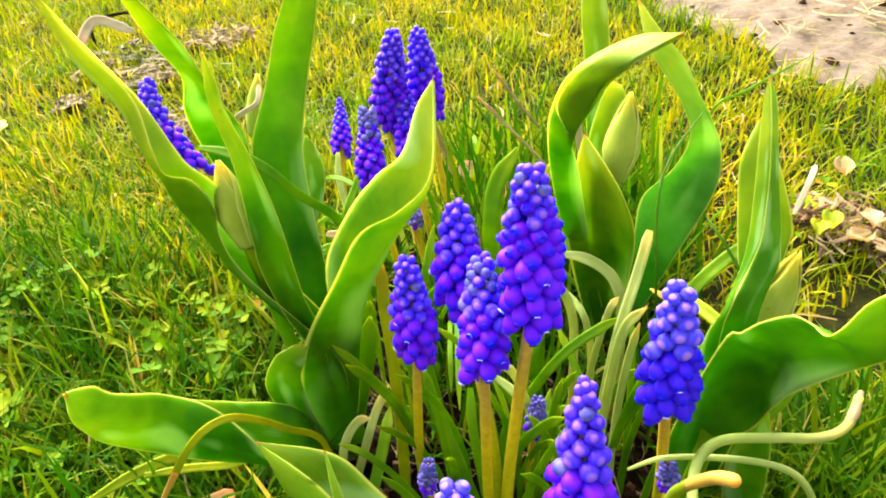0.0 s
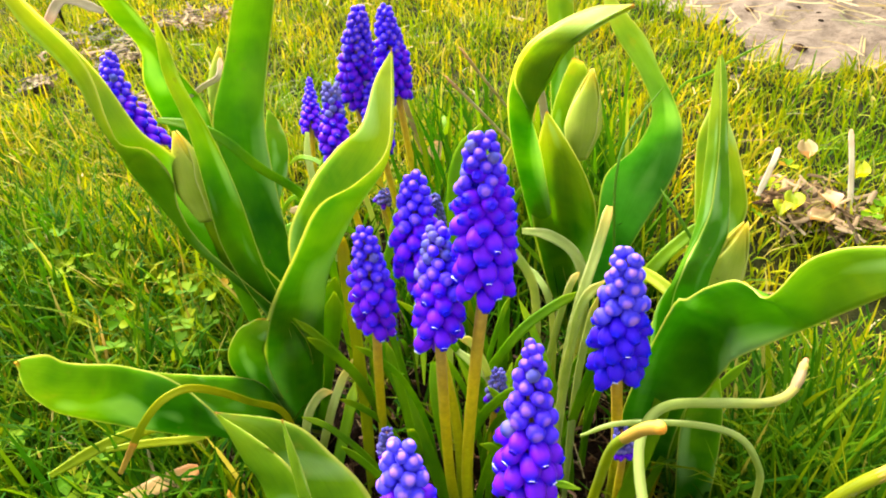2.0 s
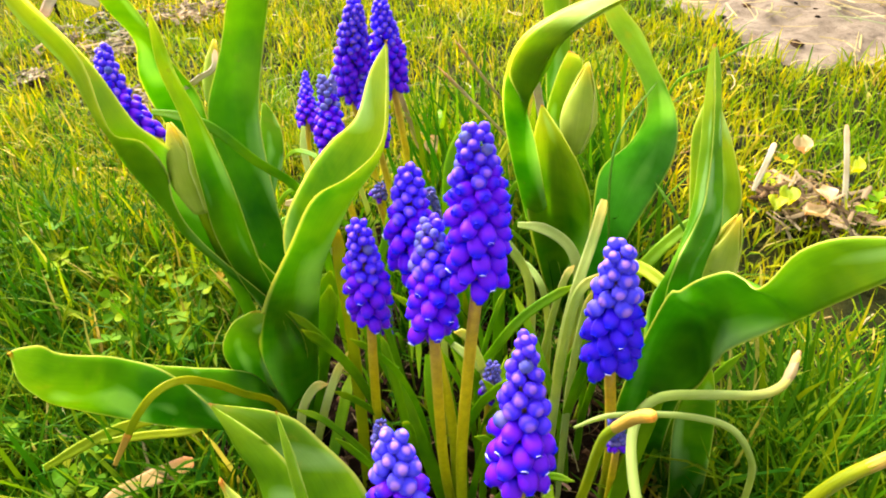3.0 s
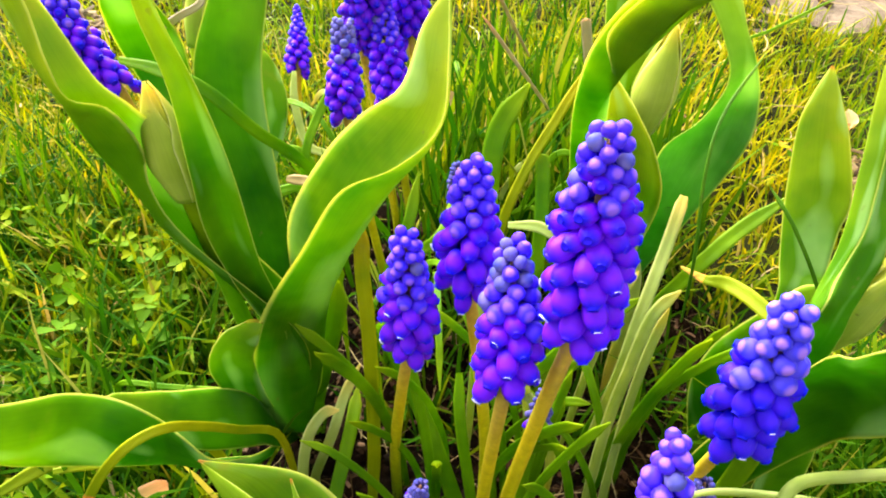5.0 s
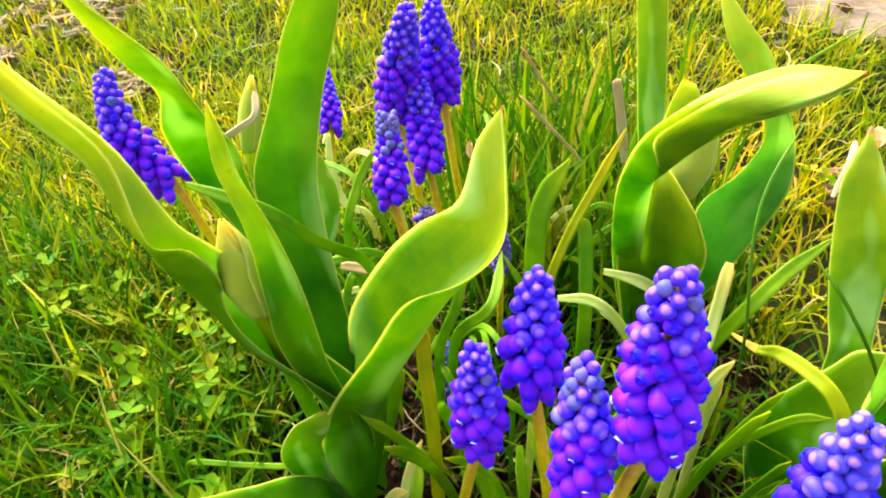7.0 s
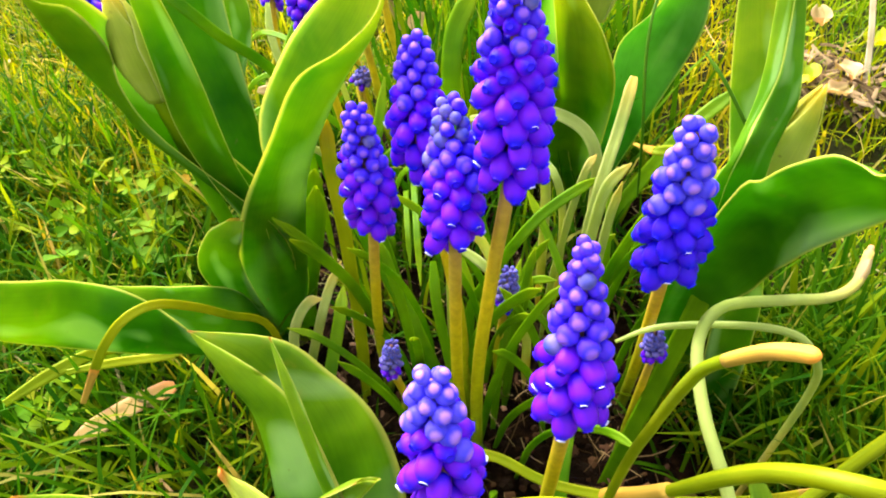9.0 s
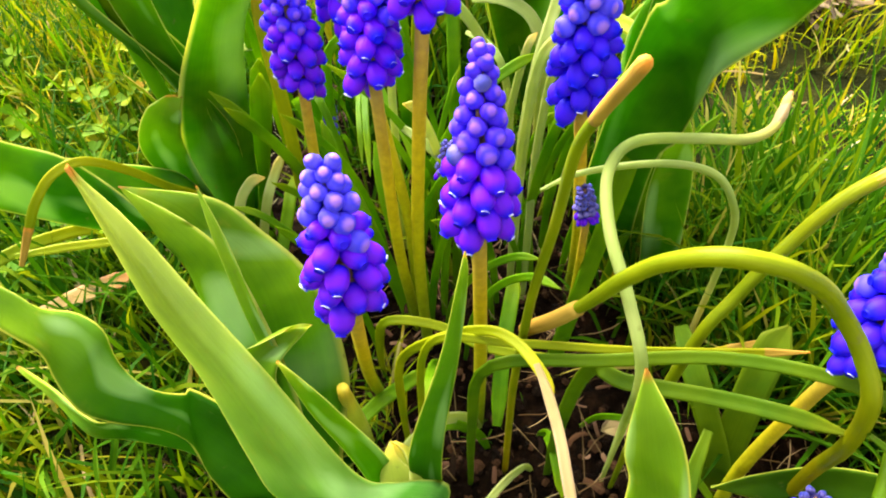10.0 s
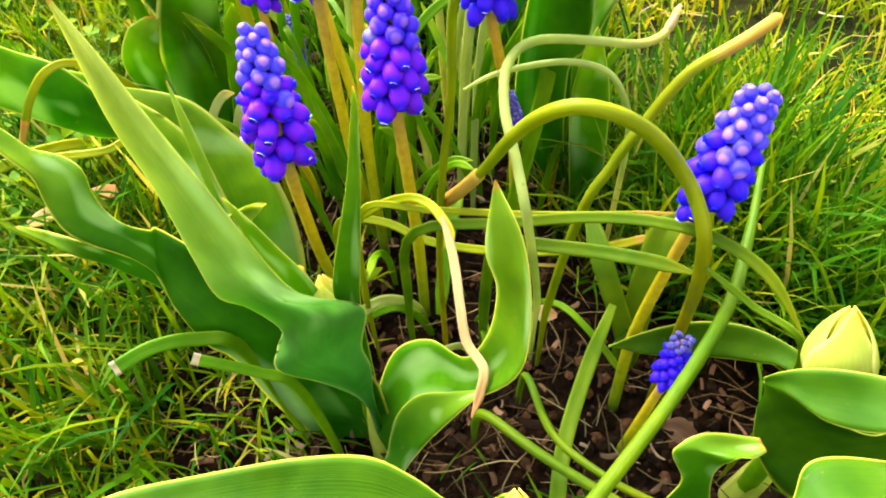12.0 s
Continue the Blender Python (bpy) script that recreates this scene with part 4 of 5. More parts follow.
leaf(t_south, [(.0907, .1840, .0580, .0106, -.0020, -.0040), (.0878, .1725, .1016, .0087, -.0045, -.0016), (.0917, .1663, .1306, .0098, .0018, -.0229), (.0927, .1613, .1416, .0092, .0029, -.0210), (.0931, .1555, .1527, .0062, -.0001, -.0166), (.0945, .1495, .1623, .0037, -.0002, -.0147), (.1004, .1446, .1701, .0076, .0007, -.0094), (.1007, .1395, .1743, .0073, .0014, -.0072), (.1017, .1364, .1798, .0065, .0001, -.0058), (.1031, .1333, .1882, .0051, -.0018, -.0065), (.1052, .1284, .1964, .0039, -.0029, -.0053), (.1069, .1211, .2053, .0019, -.0036, -.0026), (.1090, .1153, .2116, .0007, -.0017, -.0014), (.1106, .1108, .2156, .0001, -.0001, -.0001)],
     cup=-0.20, wave=0.02, mat=LEAF)
leaf(t_south, [(.1131, .1758, .0243, .0072, .0004, -.0005), (.1102, .1795, .071, .0084, .0005, -.0006), (.1086, .1804, .0972, .0043, .0003, -.0003), (.1087, .1821, .1077, .0003, 0, 0)],
     cup=-0.30, wave=0.05, mat=LEAF)

# tulip beside the near end of the bed
t_side = tulip("low tulip with a fat closed bud and curled leaves", (.152, .042, 0))
tulip_bud(t_side, (.1401, .0458, .1244), (.1427, .0378, .0993), 0.0072, BUD, "fat closed yellow-green tulip bud")
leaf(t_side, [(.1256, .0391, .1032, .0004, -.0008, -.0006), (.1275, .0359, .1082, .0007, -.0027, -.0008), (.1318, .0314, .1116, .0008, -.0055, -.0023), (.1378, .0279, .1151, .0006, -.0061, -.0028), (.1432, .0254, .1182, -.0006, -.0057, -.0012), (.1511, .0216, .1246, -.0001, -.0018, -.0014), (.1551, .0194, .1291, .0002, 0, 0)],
     cup=-0.25, wave=0.05, mat=LEAF_SHADED, root=False)
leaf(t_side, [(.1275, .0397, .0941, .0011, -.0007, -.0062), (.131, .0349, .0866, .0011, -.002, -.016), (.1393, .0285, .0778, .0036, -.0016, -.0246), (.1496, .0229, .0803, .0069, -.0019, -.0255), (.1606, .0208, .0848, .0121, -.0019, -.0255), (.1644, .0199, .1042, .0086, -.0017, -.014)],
     cup=-0.30, wave=0.05, mat=LEAF_SHADED, root=False)
leaf(t_side, [(.1077, .0074, .0579, .0085, -.0003, -.0004), (.1067, .0174, .0756, .0066, -.0002, -.0003), (.1081, .0212, .0873, .004, .0001, 0), (.1071, .0232, .0977, .0063, -.0017, .0011), (.1134, .0248, .0993, .0049, -.0034, .0004), (.121, .0242, .1006, .0003, -.0017, 0)],
     cup=-0.30, wave=0.08, mat=LEAF_MID, root=False)
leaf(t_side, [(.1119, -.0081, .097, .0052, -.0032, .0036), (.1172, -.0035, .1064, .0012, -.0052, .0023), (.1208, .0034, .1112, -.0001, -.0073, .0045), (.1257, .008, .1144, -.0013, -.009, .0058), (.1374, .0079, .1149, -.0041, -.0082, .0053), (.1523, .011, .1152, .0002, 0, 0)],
     cup=-0.30, wave=0.05, mat=LEAF_SHADED)
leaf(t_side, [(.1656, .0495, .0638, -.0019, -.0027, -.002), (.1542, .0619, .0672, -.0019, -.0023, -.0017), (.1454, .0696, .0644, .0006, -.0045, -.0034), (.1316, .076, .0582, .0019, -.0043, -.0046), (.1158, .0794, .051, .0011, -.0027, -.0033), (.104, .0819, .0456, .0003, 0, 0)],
     cup=0.20, wave=0.03, mat=LEAF_SHADED, root=False)

# grape hyacinths: base, foot of the spike, tip, radius of the spike, florets, seed, share of ripe florets
muscari((.017, .166, 0), (.0255, .1655, .158), (.0255, .1765, .2077), 0.0103, 1, 0.7, "large violet grape hyacinth spike on a pinkish stem")
muscari((.013, .187, 0), (.0015, .1966, .1395), (.0021, .2075, .1765), 0.0092, 2, 0.55, "grape hyacinth with a tall violet-blue flower spike")
muscari((-.022, .205, 0), (-.0143, .1865, .1215), (-.0151, .1932, .1637), 0.0082, 3, 0.55, "grape hyacinth with a tall violet-blue flower spike")
muscari((.013, .18, 0), (.0108, .1625, .1395), (.0107, .1809, .1735), 0.0088, 4, 0.55, "grape hyacinth with a dusky blue tip")
muscari((.036, .128, 0), (.0356, .1163, .1275), (.0374, .1331, .1705), 0.0096, 5, 0.5, "blue grape hyacinth spike on a brownish stem")
muscari((.083, .19, 0), (.0659, .1545, .1325), (.0646, .1578, .1805), 0.0090, 6, 0.5, "stout blue grape hyacinth leaning over a leaf", True)
muscari((-.003, .145, 0), (.0066, .0965, .1285), (.0047, .1079, .165), 0.0085, 7, 0.6, "pale-topped grape hyacinth with open florets", True)
muscari((.113, .08, 0), (.1199, .0865, .1134), (.1300, .0979, .1453), 0.0086, 8, 0.5, "blue grape hyacinth leaning beside an arched leaf", True)
muscari((.112, .062, 0), (.117, .0625, .054), (.1212, .0700, .0710), 0.0056, 9, 0.5, "short dark blue grape hyacinth close to the soil")
muscari((-.03, .36, 0), (-.0495, .376, .1205), (-.0375, .3615, .1825), 0.0108, 10, 0.6, "grape hyacinth with a tall violet-blue flower spike")
muscari((-.01, .37, 0), (-.0243, .3841, .1215), (-.0275, .3844, .1755), 0.0105, 11, 0.6, "grape hyacinth with a tall violet-blue flower spike")
muscari((-.02, .35, 0), (-.0315, .345, .105), (-.0362, .372, .1465), 0.0092, 12, 0.6, "grape hyacinth with a tall violet-blue flower spike")
muscari((-.03, .31, 0), (-.0435, .2845, .137), (-.0445, .3035, .1672), 0.0072, 13, 0.6, "grape hyacinth with a tall violet-blue flower spike")
muscari((-.1, .44, 0), (-.0975, .44, .0685), (-.099, .4655, .0995), 0.0080, 14, 0.55, "small blue grape hyacinth among the grass")
muscari((-.034, .355, 0), (-.0388, .3588, .0602), (-.034, .36, .07), 0.0058, 15, 0.2, "small dark grape hyacinth bud spike")
muscari((.004, .315, 0), (.0012, .306, .0775), (.0002, .301, .1045), 0.0050, 16, 0.2, "small dark grape hyacinth bud spike")
muscari((-.024, .25, 0), (-.0255, .263, .037), (-.0275, .276, .0605), 0.0050, 17, 0.2, "small dark grape hyacinth bud spike")
muscari((.03, .2, 0), (.0290, .1935, .0675), (.0308, .2001, .0846), 0.0046, 18, 0.3, "small blue grape hyacinth low in the clump")
muscari((.078, .17, 0), (.0773, .1663, .0745), (.074, .165, .093), 0.0042, 19, 0.3, "small blue grape hyacinth beside a stem")
muscari((-.0167, .188, 0), (-.0118, .1585, .083), (-.0098, .157, .1025), 0.0036, 20, 0.3, "small blue grape hyacinth low in the clump")
muscari((-.1241, .3321, 0), (-.1445, .318, .127), (-.1618, .3315, .1745), 0.0098, 21, 0.6, "blue grape hyacinth leaning far over behind a tulip leaf")

# strap leaves of the grape hyacinths
round_strap([(.0490, .1110, .0955), (.0560, .1062, .1078), (.0618, .1034, .1188), (.0665, .1008, .1295), (.0713, .098, .1382), (.0762, .094, .1455), (.0811, .09, .1503), (.087, .0876, .151), (.094, .087, .1478), (.1018, .0873, .141), (.1090, .0870, .1318), (.1142, .0822, .1242), (.1172, .0752, .1150), (.1205, .0740, .0932), (.1241, .0778, .0635), (.1246, .0762, .0095)], 0.0042, STRAP_OLIVE, "olive strap leaf arched over in a wide hoop", dry=-1, share=7)
round_strap([(.0799, .1004, .0538), (.0722, .0886, .1079), (.0696, .1009, .121), (.0674, .1176, .1275), (.0701, .1346, .1304), (.0801, .1464, .1291), (.0995, .1517, .124), (.1163, .1562, .1184), (.126, .1612, .1182), (.1324, .1701, .1212)], 0.0031, STRAP_PALE, "pale strap leaf curled over at its top", dry=1, papery=True)
round_strap([(.0568, .1522, .1063), (.0685, .1524, .1125), (.0881, .1465, .1203), (.1027, .1438, .118), (.11, .1402, .1088), (.1148, .1414, .0907)], 0.0023, STRAP_PALE, "long narrow green strap leaf of a grape hyacinth")
round_strap([(.084, .099, .045), (.088, .100, .082), (.0929, .1035, .1016), (.0982, .1059, .1110), (.1028, .1078, .1203), (.1077, .1095, .1283), (.1122, .1107, .1361), (.1171, .1115, .1425), (.1241, .1131, .1460), (.1308, .1146, .1495), (.137, .117, .1525)], 0.0034, STRAP_OLIVE, "olive strap leaf with a dry orange tip", dry=1)
round_strap([(.1526, .1179, .0973), (.14, .09, .0951), (.1279, .0675, .0933), (.1079, .0433, .0915), (.0834, .0189, .086), (.0684, .0065, .0768)], 0.0039, STRAP_DULL, "straight green strap leaf across the bed")
strap([(.0218, .1068, .0974), (.0435, .105, .0982), (.0732, .1003, .0991), (.1018, .0967, .1009), (.1163, .0947, .1029)], 0.0023, STRAP_YEL, "thin yellow strap leaf with a dry tip", face=(.05, -.031, .256), fold=0.25, tip=0.15, dry=1)
strap([(.0373, .1035, .0884), (.0678, .0984, .0978), (.0943, .0944, .103), (.1143, .0853, .1084), (.1278, .0767, .1079), (.1373, .0678, .1034), (.1449, .0547, .0933)], 0.0035, STRAP_DULL, "long narrow green strap leaf of a grape hyacinth", face=(.05, -.031, .256), fold=0.25, tip=0.15)
strap([(.0649, .1018, .0866), (.0731, .0952, .0914), (.0925, .0876, .0954), (.1073, .0806, .0986), (.12, .074, .0997)], 0.0044, STRAP_DULL, "long narrow green strap leaf of a grape hyacinth", face=(.05, -.031, .256), fold=0.25, tip=0.15)
strap([(.119, .0715, .1066), (.1308, .0631, .1), (.1424, .0518, .0949)], 0.0022, STRAP_DULL, "long narrow green strap leaf of a grape hyacinth", face=(.05, -.031, .256), fold=0.25, tip=0.15)
strap([(.0119, .116, .0732), (.0249, .1105, .0939), (.0368, .1063, .1031), (.0439, .0998, .1068), (.0487, .0897, .1091), (.0498, .0843, .1087)], 0.0029, STRAP_YEL, "yellow-green strap leaf withering towards its end", face=(.05, -.031, .256), fold=0.25, tip=0.7)
strap([(.0475, .0916, .1105), (.0493, .0837, .1096), (.0506, .0738, .1083), (.0513, .0647, .1051), (.0525, .0558, .1008), (.0565, .0482, .1), (.0553, .0432, .0962), (.0528, .039, .0905)], 0.0026, DRY, "withered pale yellow leaf hanging down", face=(.05, -.031, .256), fold=0.25, tip=0.15)
strap([(-.0469, .0573, .0924), (-.0368, .0635, .0931), (-.0262, .068, .0889), (-.0166, .0693, .0821)], 0.0042, STRAP, "cut green leaf with a dry pale end", face=(.05, -.031, .256), fold=0.25, tip=0.15, start=1)
strap([(-.0253, .0601, .0916), (-.0084, .0595, .082), (-.0002, .0592, .0741)], 0.0033, STRAP, "cut green leaf with a dry pale end", face=(.05, -.031, .256), fold=0.25, tip=0.15, start=1)
round_strap([(.0588, .0639, .0326), (.0748, .0482, .0368), (.093, .0339, .0381), (.1138, .0185, .0411)], 0.0036, STRAP_DULL, "long narrow green strap leaf of a grape hyacinth")
round_strap([(.0751, .076, .0353), (.0816, .0548, .0341), (.0974, .0376, .0371), (.1138, .0282, .036)], 0.0029, STRAP_DULL, "long narrow green strap leaf of a grape hyacinth")
strap([(.1194, .0984, .0202), (.1218, .1068, .0479), (.1266, .1152, .0643), (.1338, .1223, .0696)], 0.0107, STRAP_DULL, "broad dark green strap leaf", face=(.05, -.031, .256), fold=0.25, tip=0.15)
strap([(.103, .129, .0627), (.1058, .1107, .0549), (.116, .0978, .0261)], 0.0080, STRAP_DULL, "long narrow green strap leaf of a grape hyacinth", face=(.05, -.031, .256), fold=0.25, tip=0.15)
strap([(.1098, .1015, .0416), (.0979, .0808, .0323), (.0865, .0557, .0259), (.081, .0353, .023)], 0.0056, STRAP_DULL, "long narrow green strap leaf of a grape hyacinth", face=(.05, -.031, .256), fold=0.25, tip=0.15)
strap([(-.033, .197, -.0111), (-.0301, .204, .0412), (-.0301, .2141, .0936), (-.0313, .2194, .1208), (-.0313, .2253, .1364)], 0.0051, STRAP_YEL, "upright strap leaf with a pale dry tip", face=(.021, .03, .26), fold=0.25, tip=0.4)
strap([(.0591, .2198, .0072), (.0611, .2159, .0713), (.0658, .2254, .0963), (.0753, .2443, .1147), (.081, .2568, .127)], 0.0046, STRAP_PALE, "upright pale strap leaf with a broken tip", face=(.017, .021, .299), fold=0.25, tip=0.6)
strap([(.0548, .1892, -.0063), (.0585, .2053, .0513), (.0613, .2098, .0882), (.0659, .2162, .1082), (.0749, .222, .1144)], 0.0042, STRAP_PALE, "pale strap leaf bent at its tip", face=(.021, .03, .26), fold=0.25, tip=0.15)
strap([(.0614, .189, -.0065), (.0646, .206, .0571), (.0684, .2151, .0887), (.0726, .2207, .1067)], 0.0034, STRAP_PALE, "long narrow green strap leaf of a grape hyacinth", face=(.021, .03, .26), fold=0.25, tip=0.15)
strap([(.0795, .236, .1114), (.082, .224, .1182), (.0879, .2208, .1197), (.0935, .2120, .1215), (.0985, .2020, .120), (.101, .194, .108), (.100, .188, .06)], 0.0050, STRAP_YEL, "yellow strap leaf with a dried curled tip", face=(-.017, .09, .301), fold=0.25, tip=0.15, start=0.2, dry=-1)
strap([(-.106, .1472, .0913), (-.0982, .1496, .1039), (-.0922, .1528, .1131), (-.0848, .1566, .1203), (-.0777, .1622, .1196), (-.0716, .17, .1078), (-.0672, .1788, .0915), (-.0608, .1904, .0697)], 0.0028, STRAP_YEL, "yellow-green strap leaf arching over a tulip leaf", face=(.021, .03, .26), fold=0.25, tip=0.15, dry=-1)
strap([(-.1607, .1698, .0537), (-.1461, .1829, .0541), (-.1321, .1925, .053), (-.1189, .2047, .0434)], 0.0050, STRAP_YEL, "long narrow green strap leaf of a grape hyacinth", face=(.021, .03, .26), fold=0.25, tip=0.15)
strap([(-.1398, .181, .0563), (-.1227, .1862, .054), (-.1035, .189, .0534), (-.091, .1944, .0539)], 0.0036, STRAP_YEL, "long narrow green strap leaf of a grape hyacinth", face=(.021, .03, .26), fold=0.25, tip=0.15)
strap([(-.0538, .1859, .0498), (-.0507, .1906, .067), (-.0454, .196, .0742), (-.0399, .1971, .0751)], 0.0039, STRAP_PALE, "short grey-green strap leaf bent over", face=(.021, .03, .26), fold=0.25, tip=0.15)
strap([(-.0538, .1995, .0245), (-.0442, .1986, .0566), (-.0408, .2108, .0631), (-.0356, .2211, .0693)], 0.0039, STRAP_PALE, "long narrow green strap leaf of a grape hyacinth", face=(.021, .03, .26), fold=0.25, tip=0.15)
strap([(-.0276, .2232, .0909), (-.0156, .2149, .0636), (-.0037, .1978, .0393), (.0082, .1834, .0028), (.0109, .1723, -.0135)], 0.0064, STRAP, "long narrow green strap leaf of a grape hyacinth", face=(.021, .03, .26), fold=0.25, tip=0.15)
strap([(.002, .2149, .0738), (.0031, .2024, .059), (.0085, .1883, .0269), (.0126, .1737, -.0057)], 0.0043, STRAP, "long narrow green strap leaf of a grape hyacinth", face=(.021, .03, .26), fold=0.25, tip=0.15)
strap([(.011, .2183, .0793), (.0217, .2107, .0751), (.0345, .2029, .0629), (.0394, .202, .0381)], 0.0040, STRAP_PALE, "long narrow green strap leaf of a grape hyacinth", face=(.021, .03, .26), fold=0.25, tip=0.15)
strap([(.0184, .22, .0409), (.0332, .2168, .0776), (.0442, .2205, .0912), (.0574, .2259, .0983), (.0693, .2337, .0981)], 0.0043, STRAP, "long narrow green strap leaf of a grape hyacinth", face=(.021, .03, .26), fold=0.25, tip=0.15)
strap([(.0458, .291, .0887), (.0579, .277, .0962), (.0689, .2665, .0935), (.0735, .2579, .082), (.0743, .2561, .0579)], 0.0053, STRAP_PALE, "pale strap leaf arching over", face=(.021, .03, .26), fold=0.25, tip=0.15)
strap([(.0417, .2711, .0847), (.0503, .258, .0864), (.0554, .2482, .0818), (.0587, .2452, .062)], 0.0033, STRAP_PALE, "long narrow green strap leaf of a grape hyacinth", face=(.021, .03, .26), fold=0.25, tip=0.15)
strap([(.0902, .1749, .113), (.0898, .1735, .092), (.0813, .1661, .046), (.0698, .1539, -.0041), (.0617, .1436, -.0393)], 0.0064, STRAP, "long narrow green strap leaf of a grape hyacinth", face=(.021, .03, .26), fold=0.25, tip=0.15)
round_strap([(.0560, .0895, .1955), (.0560, .0955, .1872), (.0545, .1003, .178), (.053, .1040, .169), (.0524, .1062, .159), (.0522, .1083, .1475), (.0514, .1095, .1355), (.050, .1100, .1235), (.0480, .109, .108), (.0455, .108, .07)], 0.0025, STRAP_OLIVE, "olive strap leaf with a broken orange end", dry=-1)
strap([(.0124, .2749, .0883), (.0123, .2786, .1181), (.0154, .2864, .1348), (.0254, .2929, .1499)], 0.0083, STRAP, "broad pale green strap leaf", face=(-.017, .09, .301), fold=0.25, tip=0.15)
strap([(.0198, .2849, .0841), (.0288, .2948, .1085), (.0404, .3058, .1267), (.0527, .3179, .1461)], 0.0042, STRAP_YEL, "long narrow green strap leaf of a grape hyacinth", face=(-.017, .09, .301), fold=0.25, tip=0.15)
strap([(.064, .349, .105), (.0605, .3515, .125), (.0565, .3545, .1435), (.0555, .3555, .1475)], 0.0045, BLEACHED, "upright bleached dry leaf behind the tulip", face=(-.017, .09, .301), fold=0.25, tip=0.2)
strap([(.0354, .2666, .0501), (.0361, .2781, .0837), (.036, .2948, .1082), (.0338, .2998, .1135)], 0.0062, STRAP, "long narrow green strap leaf of a grape hyacinth", face=(-.017, .09, .301), fold=0.25, tip=0.15)
strap([(.0189, .2558, .1115), (.0307, .2517, .1141), (.0399, .2465, .1085), (.0484, .243, .0902)], 0.0042, STRAP_PALE, "long narrow green strap leaf of a grape hyacinth", face=(-.017, .09, .301), fold=0.25, tip=0.15)
strap([(-.0204, .265, .0791), (-.0085, .2652, .0933), (-.0033, .2749, .0961), (.0004, .2971, .0973)], 0.0047, STRAP, "long narrow green strap leaf of a grape hyacinth", face=(-.017, .09, .301), fold=0.25, tip=0.15)
strap([(-.0652, .2686, .1203), (-.0557, .2643, .1227), (-.0448, .2604, .1227)], 0.0039, DRY, "broken straw-coloured stub of a stem", face=(-.017, .09, .301), fold=0.25, tip=0.8)
strap([(-.1415, .2325, .0348), (-.1198, .2293, .038), (-.0964, .2262, .0413), (-.0807, .2294, .0369)], 0.0026, STRAP, "flat green grass blade across the lawn", face=(-.017, .09, .301), fold=0.25, tip=0.15)
strap([(.0923, .2781, .0315), (.1018, .2814, .049), (.1146, .2859, .0676), (.1317, .2965, .0781), (.1554, .308, .0893)], 0.0069, STRAP, "long grey-green blade crossing behind the flowers", face=(-.017, .09, .301), fold=0.25, tip=0.15)
strap([(-.097, .4273, .0769), (-.0959, .4142, .0633), (-.088, .3975, .0457), (-.0745, .3927, .0403)], 0.0048, STRAP_PALE, "long narrow green strap leaf of a grape hyacinth", face=(-.017, .09, .301), fold=0.25, tip=0.15)
strap([(-.0763, .3433, .0756), (-.0697, .3594, .0922), (-.0605, .3715, .1044)], 0.0047, STRAP, "long narrow green strap leaf of a grape hyacinth", face=(-.017, .09, .301), fold=0.25, tip=0.15)
strap([(-.0278, .2617, .076), (-.0199, .2684, .0971), (-.0158, .2845, .1136)], 0.0046, STRAP, "long narrow green strap leaf of a grape hyacinth", face=(-.017, .09, .301), fold=0.25, tip=0.15)
strap([(-.0595, .2347, .0276), (-.0489, .2425, .0693), (-.0462, .2489, .0856)], 0.0093, STRAP, "long narrow green strap leaf of a grape hyacinth", face=(.017, .021, .299), fold=0.25, tip=0.15)
strap([(-.0449, .185, .0264), (-.0397, .2102, .0422), (-.0385, .2264, .0467)], 0.0053, STRAP, "long narrow green strap leaf of a grape hyacinth", face=(.017, .021, .299), fold=0.25, tip=0.15)
strap([(-.0664, .2529, .0181), (-.0543, .2559, .0601), (-.0482, .2612, .0844)], 0.0082, STRAP, "long narrow green strap leaf of a grape hyacinth", face=(.021, .03, .26), fold=0.25, tip=0.15)
strap([(.0036, .1512, .0412), (.0224, .1467, .0435), (.0421, .1373, .0403), (.0733, .1308, .0394), (.1055, .1284, .042), (.1238, .1284, .0457), (.1407, .1299, .0506)], 0.0036, STRAP_YEL, "thin yellow strap leaf with a dry tip", face=(.021, .03, .26), fold=0.25, tip=0.15, dry=1)
strap([(-.0125, .1181, .0194), (-.0004, .1311, .0172), (.0172, .147, .0107)], 0.0056, STRAP, "long narrow green strap leaf of a grape hyacinth", face=(.021, .03, .26), fold=0.25, tip=0.15)
strap([(.043, .1218, .0083), (.0484, .1499, .026), (.0554, .1751, .0344)], 0.0061, STRAP, "long narrow green strap leaf of a grape hyacinth", face=(.021, .03, .26), fold=0.25, tip=0.15)
strap([(.1305, .2087, .0842), (.1121, .2081, .1247), (.0995, .2181, .146), (.0929, .2301, .1535)], 0.0012, DARK_BLADE, "thin dark green grass blade bent over the tulip leaves", face=(.02, .019, .292), fold=0.25, tip=0.15)
strap([(.0813, .2256, .0943), (.0788, .229, .1224), (.079, .2436, .1478), (.0849, .2578, .161), (.1019, .279, .172)], 0.0011, DARK_BLADE, "thin dark green grass blade bent over the tulip leaves", face=(.02, .019, .292), fold=0.25, tip=0.15)
strap([(.1468, .4013, .1102), (.1692, .4111, .1195), (.2106, .4273, .1342)], 0.0017, STRAP, "thin bent grass blade before the trodden earth", face=(.02, .019, .292), fold=0.25, tip=0.15)


strap([(.047, .364, .095), (.027, .339, .131), (.0074, .314, .166)], 0.0016, BLEACHED, "thin bleached straw leaning among tall grass", face=(-.017, .09, .301), fold=0.25, tip=0.15)
